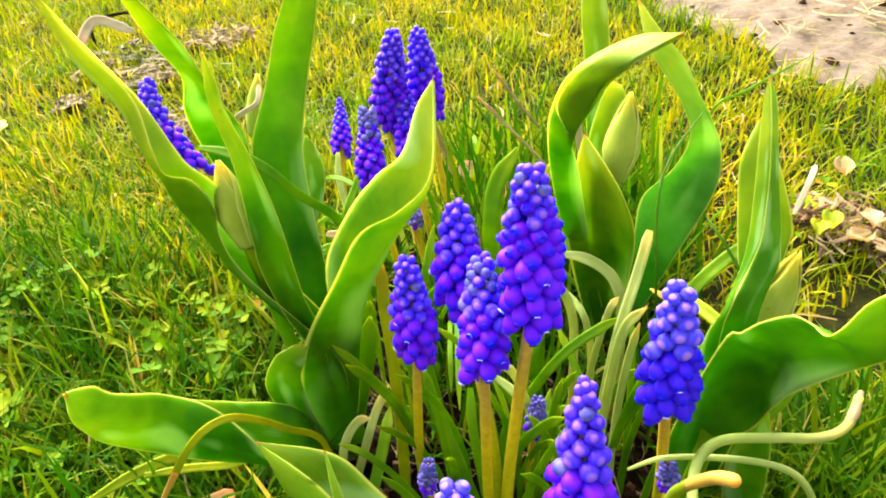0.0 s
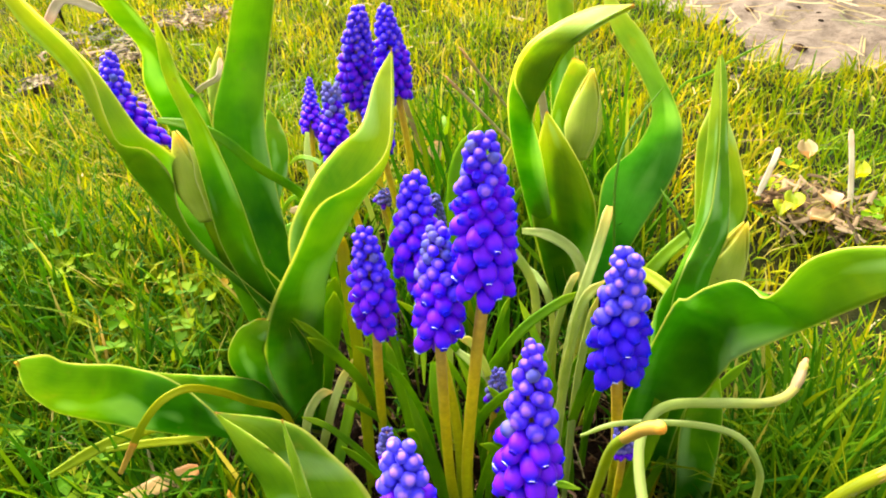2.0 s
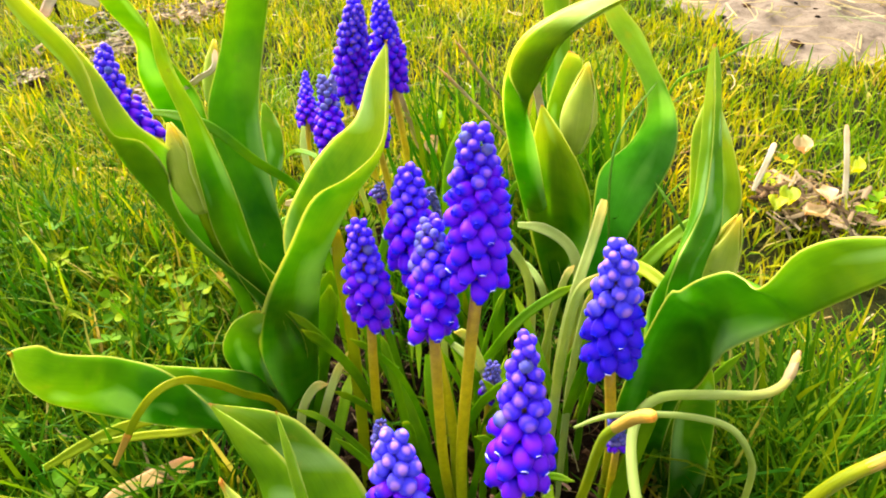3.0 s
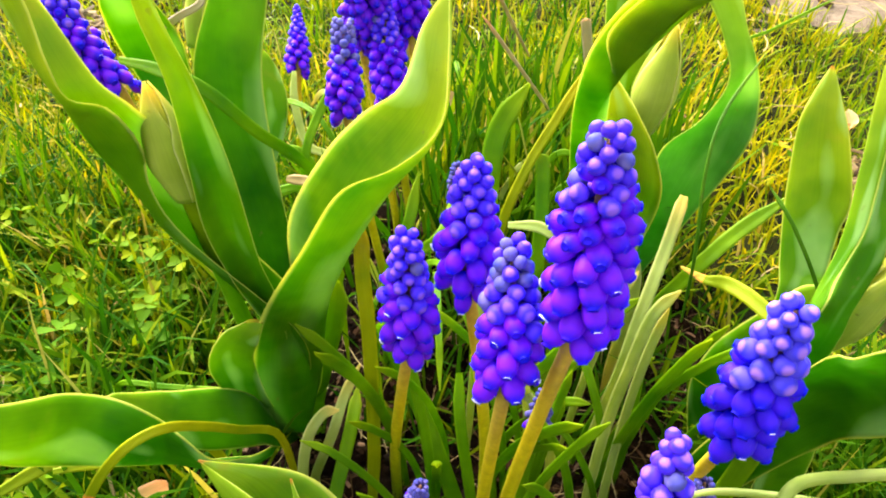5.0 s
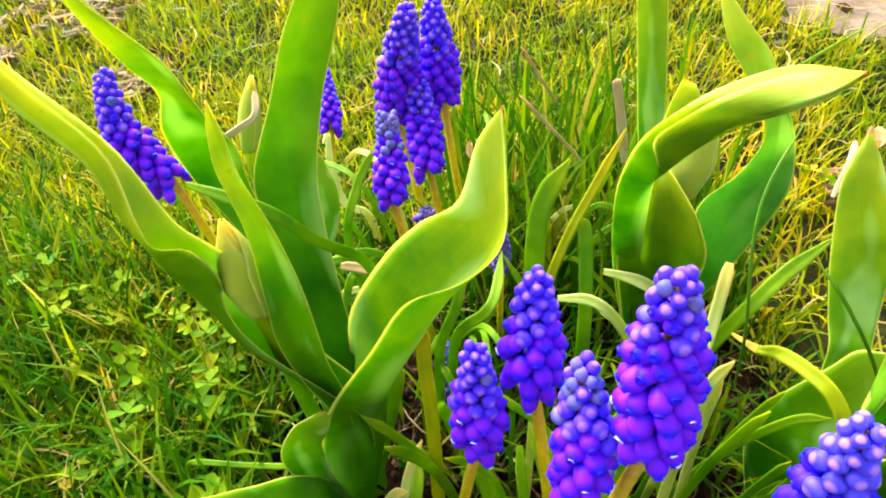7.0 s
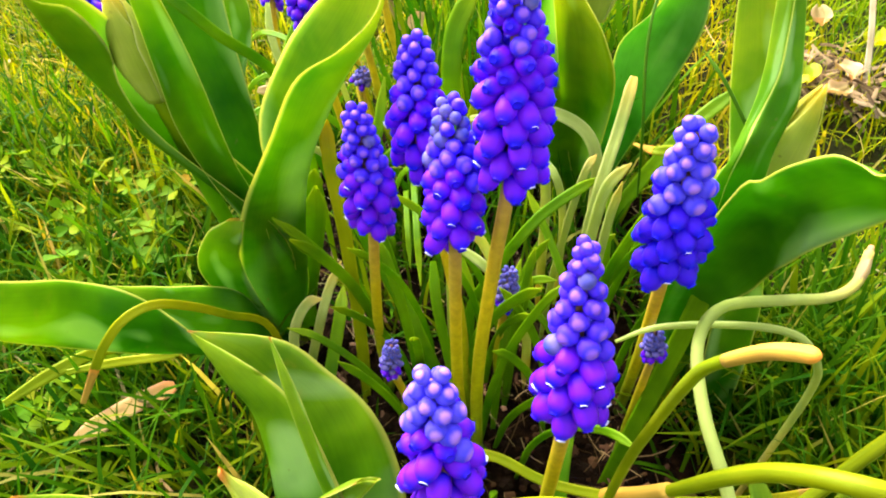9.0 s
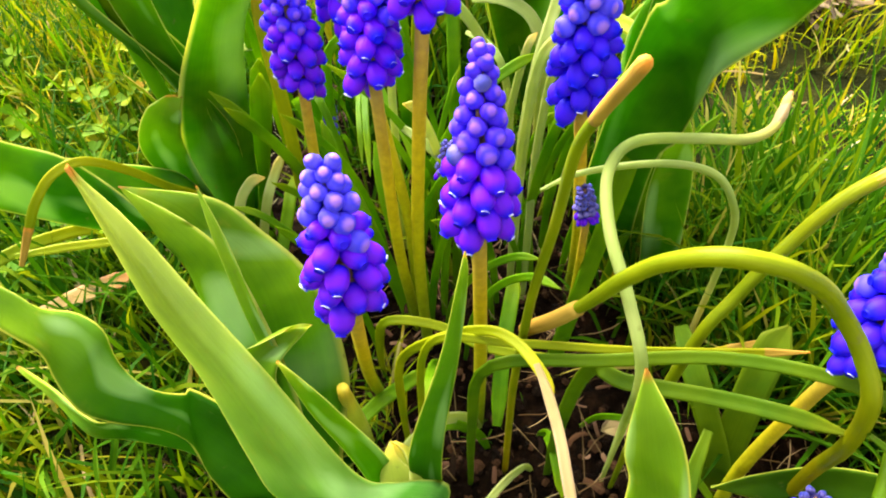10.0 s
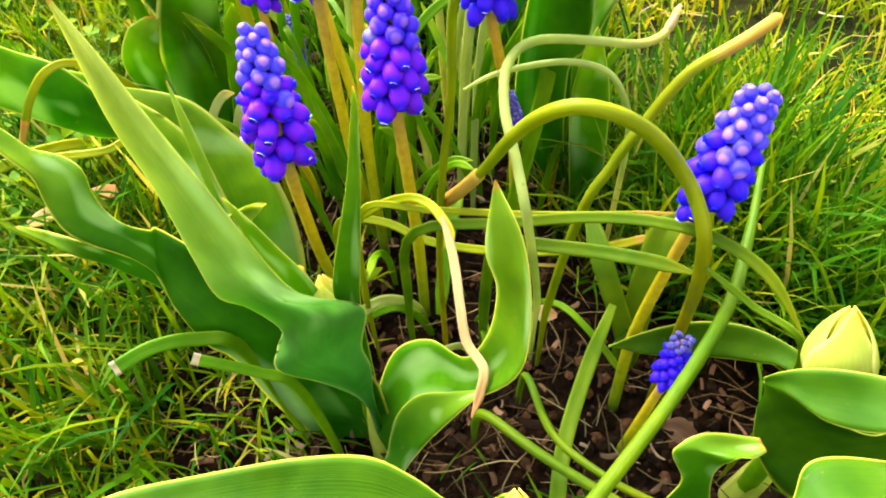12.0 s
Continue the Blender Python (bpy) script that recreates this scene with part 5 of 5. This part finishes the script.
strap([(.045, .446, .081), (.029, .408, .119), (.0139, .370, .157)], 0.0018, BLEACHED, "thin bleached straw leaning among tall grass", face=(-.017, .09, .301), fold=0.25, tip=0.15)


# ---- more strap leaves rising from the clumps ----
def tuft(cx, cy, spread, count, low, high, seed, splay=1.0):
    rnd = random.Random(seed)
    for _ in range(count):
        a, r = rnd.uniform(0, 6.28), spread * math.sqrt(rnd.random())
        x, y = cx + r * math.cos(a), cy + r * math.sin(a)
        h, out = rnd.uniform(low, high), rnd.uniform(0.02, 0.075) * splay
        turn = a + rnd.uniform(-0.7, 0.7)
        dx, dy = math.cos(turn) * out, math.sin(turn) * out
        fall = rnd.uniform(0.35, 1.05) if splay > 0.5 else rnd.uniform(0.95, 1.2)
        z3, z4 = (h * (0.5 + 0.5 * fall), h * fall * 0.8) if splay > 0.5 else (h * 1.25, h * 1.35 * min(fall, 1.05))
        pts = [(x, y, -0.004), (x + dx * 0.2, y + dy * 0.2, h * 0.5), (x + dx * 0.6, y + dy * 0.6, h * 0.95), (x + dx * 1.1, y + dy * 1.1, z3), (x + dx * 1.5, y + dy * 1.5, z4)]
        strap(pts, rnd.uniform(0.0026, 0.0042), rnd.choice((STRAP, STRAP, STRAP, STRAP_PALE, STRAP, STRAP)), "long narrow green strap leaf of a grape hyacinth", (x, y - 0.2, 0.3))


tuft(0.015, 0.172, 0.030, 11, 0.035, 0.075, 31, 0.45)
tuft(0.07, 0.19, 0.030, 9, 0.03, 0.07, 32, 0.5)
tuft(-0.02, 0.345, 0.05, 18, 0.04, 0.09, 33)
tuft(0.004, 0.215, 0.026, 12, 0.05, 0.085, 35, 0.35)
tuft(0.045, 0.215, 0.028, 9, 0.05, 0.09, 36, 0.4)
tuft(0.06, 0.13, 0.03, 5, 0.02, 0.045, 34, 0.6)


# ---- small things on the ground ----
def blades(name, xy, height, width, lean, mat, label, category, seed, tip=0.12, droop=0.5):
    """Many separate tapering blades, joined into one mesh."""
    rnd = np.random.RandomState(seed)
    n = len(xy)
    az = rnd.uniform(0, 2 * np.pi, n)
    h = height * rnd.uniform(0.45, 1.25, n)
    w = width * rnd.uniform(0.6, 1.35, n)
    tilt = lean * rnd.uniform(0.15, 1.3, n)
    d = np.stack([np.cos(az), np.sin(az)], axis=1)
    s = np.stack([-d[:, 1], d[:, 0]], axis=1)
    turn = rnd.uniform(-0.9, 0.9, n)
    s = s * np.cos(turn)[:, None] + d * np.sin(turn)[:, None]
    z0 = relief(xy[:, 0], xy[:, 1]) - 0.003
    out = np.empty((n, 7, 3))
    for k, (f, taper) in enumerate(((0, 0.7), (0.38, 1.0), (0.74, 0.75), (1.0, 0))):
        bend = np.sin(tilt) * f ** (1 + droop)
        px_ = xy + d * (h * bend)[:, None]
        pz = z0 + h * f * np.cos(tilt * f ** 0.8)
        if taper:
            out[:, 2 * k, :2] = px_ - s * (w * taper / 2)[:, None]
            out[:, 2 * k + 1, :2] = px_ + s * (w * taper / 2)[:, None]
            out[:, 2 * k, 2] = out[:, 2 * k + 1, 2] = pz
        else:
            out[:, 6, :2], out[:, 6, 2] = px_, pz
    first = (np.arange(n) * 7)[:, None]
    quads = np.concatenate([first + np.array([0, 1, 3, 2]), first + np.array([2, 3, 5, 4])])
    tris = first + np.array([4, 5, 6])
    me = bpy.data.meshes.new(name)
    me.vertices.add(n * 7)
    me.vertices.foreach_set("co", out.ravel())
    me.loops.add(quads.size + tris.size)
    me.loops.foreach_set("vertex_index", np.concatenate([quads.ravel(), tris.ravel()]).astype(np.int32))
    me.polygons.add(len(quads) + len(tris))
    starts = np.concatenate([np.arange(len(quads)) * 4, quads.size + np.arange(len(tris)) * 3])
    me.polygons.foreach_set("loop_start", starts.astype(np.int32))
    me.polygons.foreach_set("use_smooth", np.ones(len(starts), dtype=bool))
    me.update(calc_edges=True)
    me.validate()
    me.materials.append(mat)
    return tagged(new(name, me), label, category, kind="stuff")


def scatter(n, x0, x1, y0, y1, seed, keep):
    rnd = np.random.RandomState(seed)
    xy = np.stack([rnd.uniform(x0, x1, n), rnd.uniform(y0, y1, n)], axis=1)
    return xy[keep(xy[:, 0], xy[:, 1])]


def patchy(x, y):
    return np.sin(x * 31 + 2 * np.sin(y * 13)) * np.sin(y * 27 + 1.7 * np.sin(x * 17))


lawn = lambda x, y: (in_bed(x, y) > 1.15) & (in_path(x, y) > 0)
blades("lawn_grass", scatter(24000, -0.5, 0.45, -0.1, 0.6, 6, lambda x, y: lawn(x, y) & ((x < 0.12) | (y < 0.30)) & ((x < 0.135) | (x + 0.5 * y > 0.31) | (y < 0.05))), 0.036, 0.0014, 0.95, GRASS_NEAR, "short yellow-green lawn grass", "grass", 16)
blades("lawn_grass", scatter(190000, -1.15, 1.15, -0.6, 1.7, 1, lambda x, y: lawn(x, y) & (afield(x, y) < 1.03) & (y + 0.06 * np.sin(x * 19) + 0.05 * np.sin(y * 31 + x * 9) > np.where((abs(x) > 0.45) | (y < -0.08), -2, np.where(x > 0.12, 0.27, 0.36 - 0.25 * np.abs(x))))), 0.030, 0.0017, 0.9, GRASS, "short yellow-green lawn grass", "grass", 11)
blades("lawn_grass", scatter(70000, -2.8, 2.8, -2.0, 3.2, 2, lambda x, y: lawn(x, y) & (afield(x, y) > 0.93) & (afield(x, y) < 1.75 + 0.45 * np.sin(x * 311.7 + y * 173.3))), 0.034, 0.0046, 0.9, GRASS, "short yellow-green lawn grass", "grass", 12)
blades("green_grass", scatter(4600, -0.42, -0.06, 0.05, 0.42, 7, lambda x, y: in_bed(x, y) > 1.05), 0.062, 0.0021, 0.8, GREEN, "longer fresh green grass round the bed", "grass", 17)
blades("green_grass", scatter(12000, -0.42, 0.24, -0.05, 0.38, 3, lambda x, y: (in_bed(x, y) > 1.0) & (patchy(x, y) > np.where((x + 0.5 * y > 0.31) | ((x < 0) & (y < 0.12)), 0.5, -0.6))), 0.045, 0.0017, 0.8, GREEN, "longer fresh green grass round the bed", "grass", 13)
blades("green_grass", scatter(520, -0.04, 0.11, 0.225, 0.36, 12, lambda x, y: x == x), 0.055, 0.0022, 0.7, GREEN, "fresh green grass growing among the flower stems", "grass", 21)
blades("green_grass", scatter(520, -0.02, 0.14, 0.33, 0.50, 4, lambda x, y: x == x), 0.105, 0.003, 0.45, GREEN, "tuft of tall fresh green grass behind the bed", "grass", 14)
blades("green_grass", scatter(1900, 0.13, 0.25, 0.05, 0.24, 8, lambda x, y: (in_bed(x, y) > 1.0) & (x + 0.5 * y < 0.325)), 0.070, 0.0018, 0.8, GREEN, "tall fresh green grass beside the bed", "grass", 18)
blades("green_grass", scatter(300, 0.145, 0.22, 0.08, 0.22, 5, lambda x, y: (in_bed(x, y) > 1.1)), 0.085, 0.0024, 0.75, GREEN, "tall fresh green grass beside the bed", "grass", 15)


def litter(name, count, box, mat, label, category, seed, keep, long, wide, lift=0.006, z=0.004):
    """Dead stalks and scraps lying at random, joined into one mesh."""
    rnd = np.random.RandomState(seed)
    xy = scatter(count, *box, seed, keep)
    verts, faces = [], []
    for x, y in xy:
        a, ln, w = rnd.uniform(0, 6.28), long * rnd.uniform(0.3, 1.4), wide * rnd.uniform(0.5, 1.5)
        d, s = np.array([math.cos(a), math.sin(a)]), np.array([-math.sin(a), math.cos(a)])
        z0 = float(relief(x, y)) + z + rnd.uniform(0, lift)
        rise, bow = rnd.uniform(-0.25, 0.25) * ln, rnd.uniform(-0.16, 0.16) * ln
        k = len(verts)
        for f in (-0.5, -0.17, 0.17, 0.5):
            c = np.array([x, y]) + d * ln * f + s * bow * (1 - 4 * f * f)
            zc = z0 + rise * f + 0.15 * w
            t = w * (1 - 0.5 * abs(f))
            verts += [(*(c - s * t / 2), zc), (*c, zc + 0.35 * w), (*(c + s * t / 2), zc)]
        for q in range(3):
            o = k + 3 * q
            faces += [(o, o + 1, o + 4, o + 3), (o + 1, o + 2, o + 5, o + 4)]
    return tagged(mesh_object(name, verts, faces, mat), label, category, kind="stuff")


def crumbs(name, count, box, mat, label, seed, keep, size):
    """Crumbs of soil: lumpy eight-sided grains half sunk in the ground."""
    rnd = np.random.RandomState(seed)
    xy = scatter(count, *box, seed, keep)
    verts, faces = [], []
    shape = [(1, 0, 0), (0, 1, 0), (-1, 0, 0), (0, -1, 0), (0, 0, 1), (0, 0, -1), (0.7, 0.7, 0.4), (-0.7, 0.6, 0.5), (-0.6, -0.7, 0.45), (0.65, -0.7, 0.5)]
    tri = [(0, 6, 4), (6, 1, 4), (1, 7, 4), (7, 2, 4), (2, 8, 4), (8, 3, 4), (3, 9, 4), (9, 0, 4), (0, 1, 6), (1, 2, 7), (2, 3, 8), (3, 0, 9), (1, 0, 5), (2, 1, 5), (3, 2, 5), (0, 3, 5)]
    for x, y in xy:
        r = size * rnd.uniform(0.25, 1.0) ** 2 + 0.0006
        k = len(verts)
        z0 = float(relief(x, y)) - 0.002 + rnd.uniform(0, 0.4) * r
        for p in shape:
            j = rnd.uniform(0.7, 1.3, 3)
            verts.append((x + p[0] * r * j[0], y + p[1] * r * j[1], z0 + p[2] * r * 0.8 * j[2]))
        faces += [(k + a, k + b, k + c) for a, b, c in tri]
    return tagged(mesh_object(name, verts, faces, mat, smooth=False), label, "soil", kind="stuff")


def clover(count, box, seed, keep):
    """Low clover: three rounded leaflets, folded along the middle, on a thin stalk."""
    rnd = np.random.RandomState(seed)
    verts, faces = [], []
    outline = [(0.0, 0.0), (0.35, 0.32), (0.75, 0.46), (1.0, 0.26), (0.93, 0.0), (1.0, -0.26), (0.75, -0.46), (0.35, -0.32)]
    for x, y in scatter(count, *box, seed, keep):
        h, r = rnd.uniform(0.020, 0.042), rnd.uniform(0.0050, 0.0088)
        tilt, az, spin = rnd.uniform(0, 0.6), rnd.uniform(0, 6.28), rnd.uniform(0, 6.28)
        m = Matrix.Translation((x, y, float(relief(x, y)) + h)) @ Matrix.Rotation(az, 4, "Z") @ Matrix.Rotation(tilt, 4, "X") @ Matrix.Rotation(spin, 4, "Z")
        for q in range(3):
            leaflet = m @ Matrix.Rotation(q * 2.094, 4, "Z") @ Matrix.Rotation(-rnd.uniform(0.0, 0.35), 4, "Y")
            k = len(verts)
            for u, v in outline:
                verts.append(tuple(leaflet @ Vector((u * r, v * r, abs(v) * r * 0.45))))
            verts.append(tuple(leaflet @ Vector((0.5 * r, 0, 0))))
            faces += [(k + i, k + (i + 1) % 8, k + 8) for i in range(8)]
        k = len(verts)
        verts += [(x - 0.0004, y, -0.002), (x + 0.0004, y, -0.002), tuple(m.translation)]
        faces.append((k, k + 1, k + 2))
    return tagged(mesh_object("clover", verts, faces, CLOVER), "patch of low bright green clover in the lawn", "clover", kind="stuff")


def dead_leaf(x, y, z, size, mat, label, seed):
    """A crumpled dry leaf."""
    rnd = random.Random(seed)
    n = 9
    a0 = rnd.uniform(0, 6.28)
    verts, uvs = [], []
    for i in range(n):
        for k in range(n):
            u, v = k / (n - 1) * 2 - 1, i / (n - 1)
            w = math.sin(math.pi * min(1, v * 0.92 + 0.06)) ** 0.8
            px_, py_ = u * w * size * 0.4, (v - 0.5) * size
            pz = size * (0.22 * abs(u) ** 1.5 + 0.13 * math.sin(5 * v + seed) + 0.07 * math.sin(9 * u + 4 * v + seed)) + 0.004
            verts.append((x + px_ * math.cos(a0) - py_ * math.sin(a0), y + px_ * math.sin(a0) + py_ * math.cos(a0), z + pz))
            uvs.append(((u + 1) / 2, v))
    faces = [(i * n + k, i * n + k + 1, (i + 1) * n + k + 1, (i + 1) * n + k) for i in range(n - 1) for k in range(n - 1)]
    ob = mesh_object("dead_leaf", verts, faces, mat, None, "", uvs)
    return tagged(ob, label, "leaf", "dead leaves in the lawn")


FIBRE = grass_material("dead_fibre", [(0.0, (0.05, 0.028, 0.012)), (0.6, (0.10, 0.062, 0.028)), (1.0, (0.34, 0.25, 0.13))], 0.1)
SCRAP = grass_material("dead_scrap", [(0.0, (0.03, 0.014, 0.008)), (0.6, (0.09, 0.045, 0.027)), (1.0, (0.24, 0.135, 0.09))], 0.1)
HUMUS = grass_material("dead_matter", [(0.0, (0.02, 0.012, 0.007)), (0.5, (0.10, 0.07, 0.035)), (1.0, (0.27, 0.20, 0.13))], 0.1)
for hx, hy, hr, hs in ((-0.445, 0.80, 0.075, 41), (-0.35, 0.87, 0.05, 42), (-0.40, 0.76, 0.05, 46), (-0.46, 0.68, 0.014, 43), (0.262, 0.41, 0.045, 44), (-0.30, 0.62, 0.03, 45)):
    litter("dead_matter", 320, (hx - hr, hx + hr, hy - hr, hy + hr), HUMUS, "heap of grey-brown dead leaves and stalks on the lawn", "dead leaves", hs, lambda x, y, hx=hx, hy=hy, hr=hr: np.hypot(x - hx, y - hy) < hr * (0.75 + 0.25 * np.sin(7 * np.arctan2(y - hy, x - hx))), 0.020, 0.0032, 0.009, 0.010)
bare = lambda x, y: in_bed(x, y) < 1.25
crumbs("soil_crumbs", 6000, (-0.13, 0.22, -0.05, 0.42), CLOD, "loose dark brown crumbs of soil", 21, bare, 0.0022)
litter("dry_stalks", 1700, (-0.13, 0.22, -0.05, 0.40), FIBRE, "dead grass stalks scattered on the soil", "straw", 22, lambda x, y: in_bed(x, y) < 1.35, 0.020, 0.00042)
blades("lawn_grass", scatter(1100, -0.13, 0.01, -0.01, 0.16, 10, lambda x, y: (in_bed(x, y) < 1.2) & (x < -0.02 + 0.2 * y)), 0.03, 0.0013, 1.0, GRASS_NEAR, "thin yellow-green grass creeping over the soil", "grass", 20)
blades("green_grass", scatter(420, -0.12, 0.20, -0.02, 0.36, 9, lambda x, y: (in_bed(x, y) < 1.2) & (patchy(x * 2, y * 2) > 0.15)), 0.016, 0.0012, 1.0, GREEN, "small sprigs of grass on the soil", "grass", 19)
litter("dead_scraps", 700, (-0.12, 0.20, 0.0, 0.36), SCRAP, "reddish brown scraps of dead leaves on the soil", "dead leaves", 29, bare, 0.006, 0.0017, 0.004)
litter("dead_scraps", 170, (-0.12, 0.20, 0.0, 0.36), CLOD, "brown scraps of dead leaves on the soil", "dead leaves", 23, bare, 0.008, 0.003)
litter("dry_stalks", 1000, (-0.7, 0.75, 0.0, 1.2), STRAW, "straw-coloured dead blades in the lawn", "straw", 24, lawn, 0.022, 0.0011, 0.022, 0.006)
litter("dry_stalks", 260, (0.25, 0.75, 0.60, 1.1), STRAW, "straws lying on the pale trodden earth", "straw", 25, lambda x, y: in_path(x, y) < 0, 0.05, 0.002)
crumbs("pebbles", 90, (0.25, 0.85, 0.60, 1.3), CLOD, "small dark stones and lumps on the trodden earth", 26, lambda x, y: in_path(x, y) < 0, 0.008)
clover(210, (-0.34, -0.12, 0.17, 0.36), 27, lambda x, y: (patchy(x * 1.3, y * 1.3) > -0.2) & (in_bed(x, y) > 1.2))
clover(26, (0.20, 0.34, 0.36, 0.46), 28, lambda x, y: patchy(x, y) > 0)


# ---- single scraps in the lawn ----
def at_ground(points, width, mat, label, category="straw"):
    ob = strap(points, width, mat, label, (0, 0, 0.6), 0.15, 0.5)
    ob.name = "straw"
    return tagged(ob, label, category, "straws in the lawn")


at_ground([(-0.141, 0.165, 0.033), (-0.126, 0.178, 0.032), (-0.111, 0.192, 0.026)], 0.0078, TAN, "flat dry tan stalk lying in the grass")
at_ground([(0.283, 0.405, 0.012), (0.286, 0.425, 0.035), (0.289, 0.448, 0.056)], 0.0036, BLEACHED, "upright split white straw in the lawn")
at_ground([(0.216, 0.405, 0.03), (0.226, 0.418, 0.045), (0.236, 0.435, 0.05)], 0.004, BLEACHED, "short pale straw in the lawn")
at_ground([(-0.46, 0.86, 0.03), (-0.50, 0.85, 0.05), (-0.515, 0.82, 0.03)], 0.012, BLEACHED, "curled white strip of dry leaf")
at_ground([(-0.52, 0.87, 0.04), (-0.47, 0.875, 0.05), (-0.43, 0.86, 0.04)], 0.004, CLOD, "bent dark twig on the lawn", "twig")
at_ground([(-0.02, 0.47, 0.03), (-0.045, 0.50, 0.09), (-0.075, 0.53, 0.07)], 0.004, DRY, "pale bent straw behind the flowers")
for k, (x, y, z, size, mat, label) in enumerate((
        (0.250, 0.382, 0.022, 0.018, DRY, "crumpled pale brown dead leaf in the lawn"),
        (0.262, 0.400, 0.024, 0.020, DRY, "crumpled pale brown dead leaf in the lawn"),
        (0.228, 0.392, 0.024, 0.016, STRAP_YEL, "small yellowed dead leaf in the lawn"),
        (0.240, 0.402, 0.022, 0.017, STRAP_YEL, "small yellowed dead leaf in the lawn"),
        (0.275, 0.470, 0.022, 0.018, DRY, "crumpled pale brown dead leaf in the lawn"),
        (0.30, 0.44, 0.020, 0.020, STRAP_YEL, "small yellowed dead leaf in the lawn"),
        (-0.005, 0.43, 0.05, 0.020, DRY, "withered pale leaf behind the flowers"),
        (-0.22, 0.29, 0.025, 0.012, STRAP_YEL, "small yellowed dead leaf in the lawn"),
        (0.088, 0.117, 0.006, 0.011, DRY, "withered pale scrap of leaf on the soil"),
        (0.133, 0.062, 0.005, 0.014, SCRAP, "curled brown dead leaf on the soil"))):
    dead_leaf(x, y, z, size, mat, label, 60 + k)


def dandelion(x, y, z, r):
    """A flat yellow flower head of many narrow rays."""
    rnd = random.Random(5)
    head = new("dandelion")
    head.location = (x, y, 0)
    bpy.context.view_layer.update()
    verts, faces = [], []
    for k in range(70):
        a, ring = rnd.uniform(0, 6.28), rnd.uniform(0.3, 1.0)
        c, s = math.cos(a), math.sin(a)
        o = len(verts)
        w = 0.09 * r
        for f, t in ((0.05, 1), (ring, 1.2)):
            verts += [(x + r * f * c - w * t * s, y + r * f * s + w * t * c, z + r * (0.25 - 0.2 * ring * f)), (x + r * f * c + w * t * s, y + r * f * s - w * t * c, z + r * (0.25 - 0.2 * ring * f))]
        faces.append((o, o + 1, o + 3, o + 2))
    mesh_object("petals", verts, faces, YELLOW, head)
    tube("stem", [(x, y, 0), (x, y, z * 0.5), (x, y, z + 0.002)], [0.0016, 0.0015, 0.0015], STRAP, head)
    return tagged(head, "small bright yellow dandelion flower in the lawn", "flower")


dandelion(-0.485, 0.585, 0.03, 0.017)
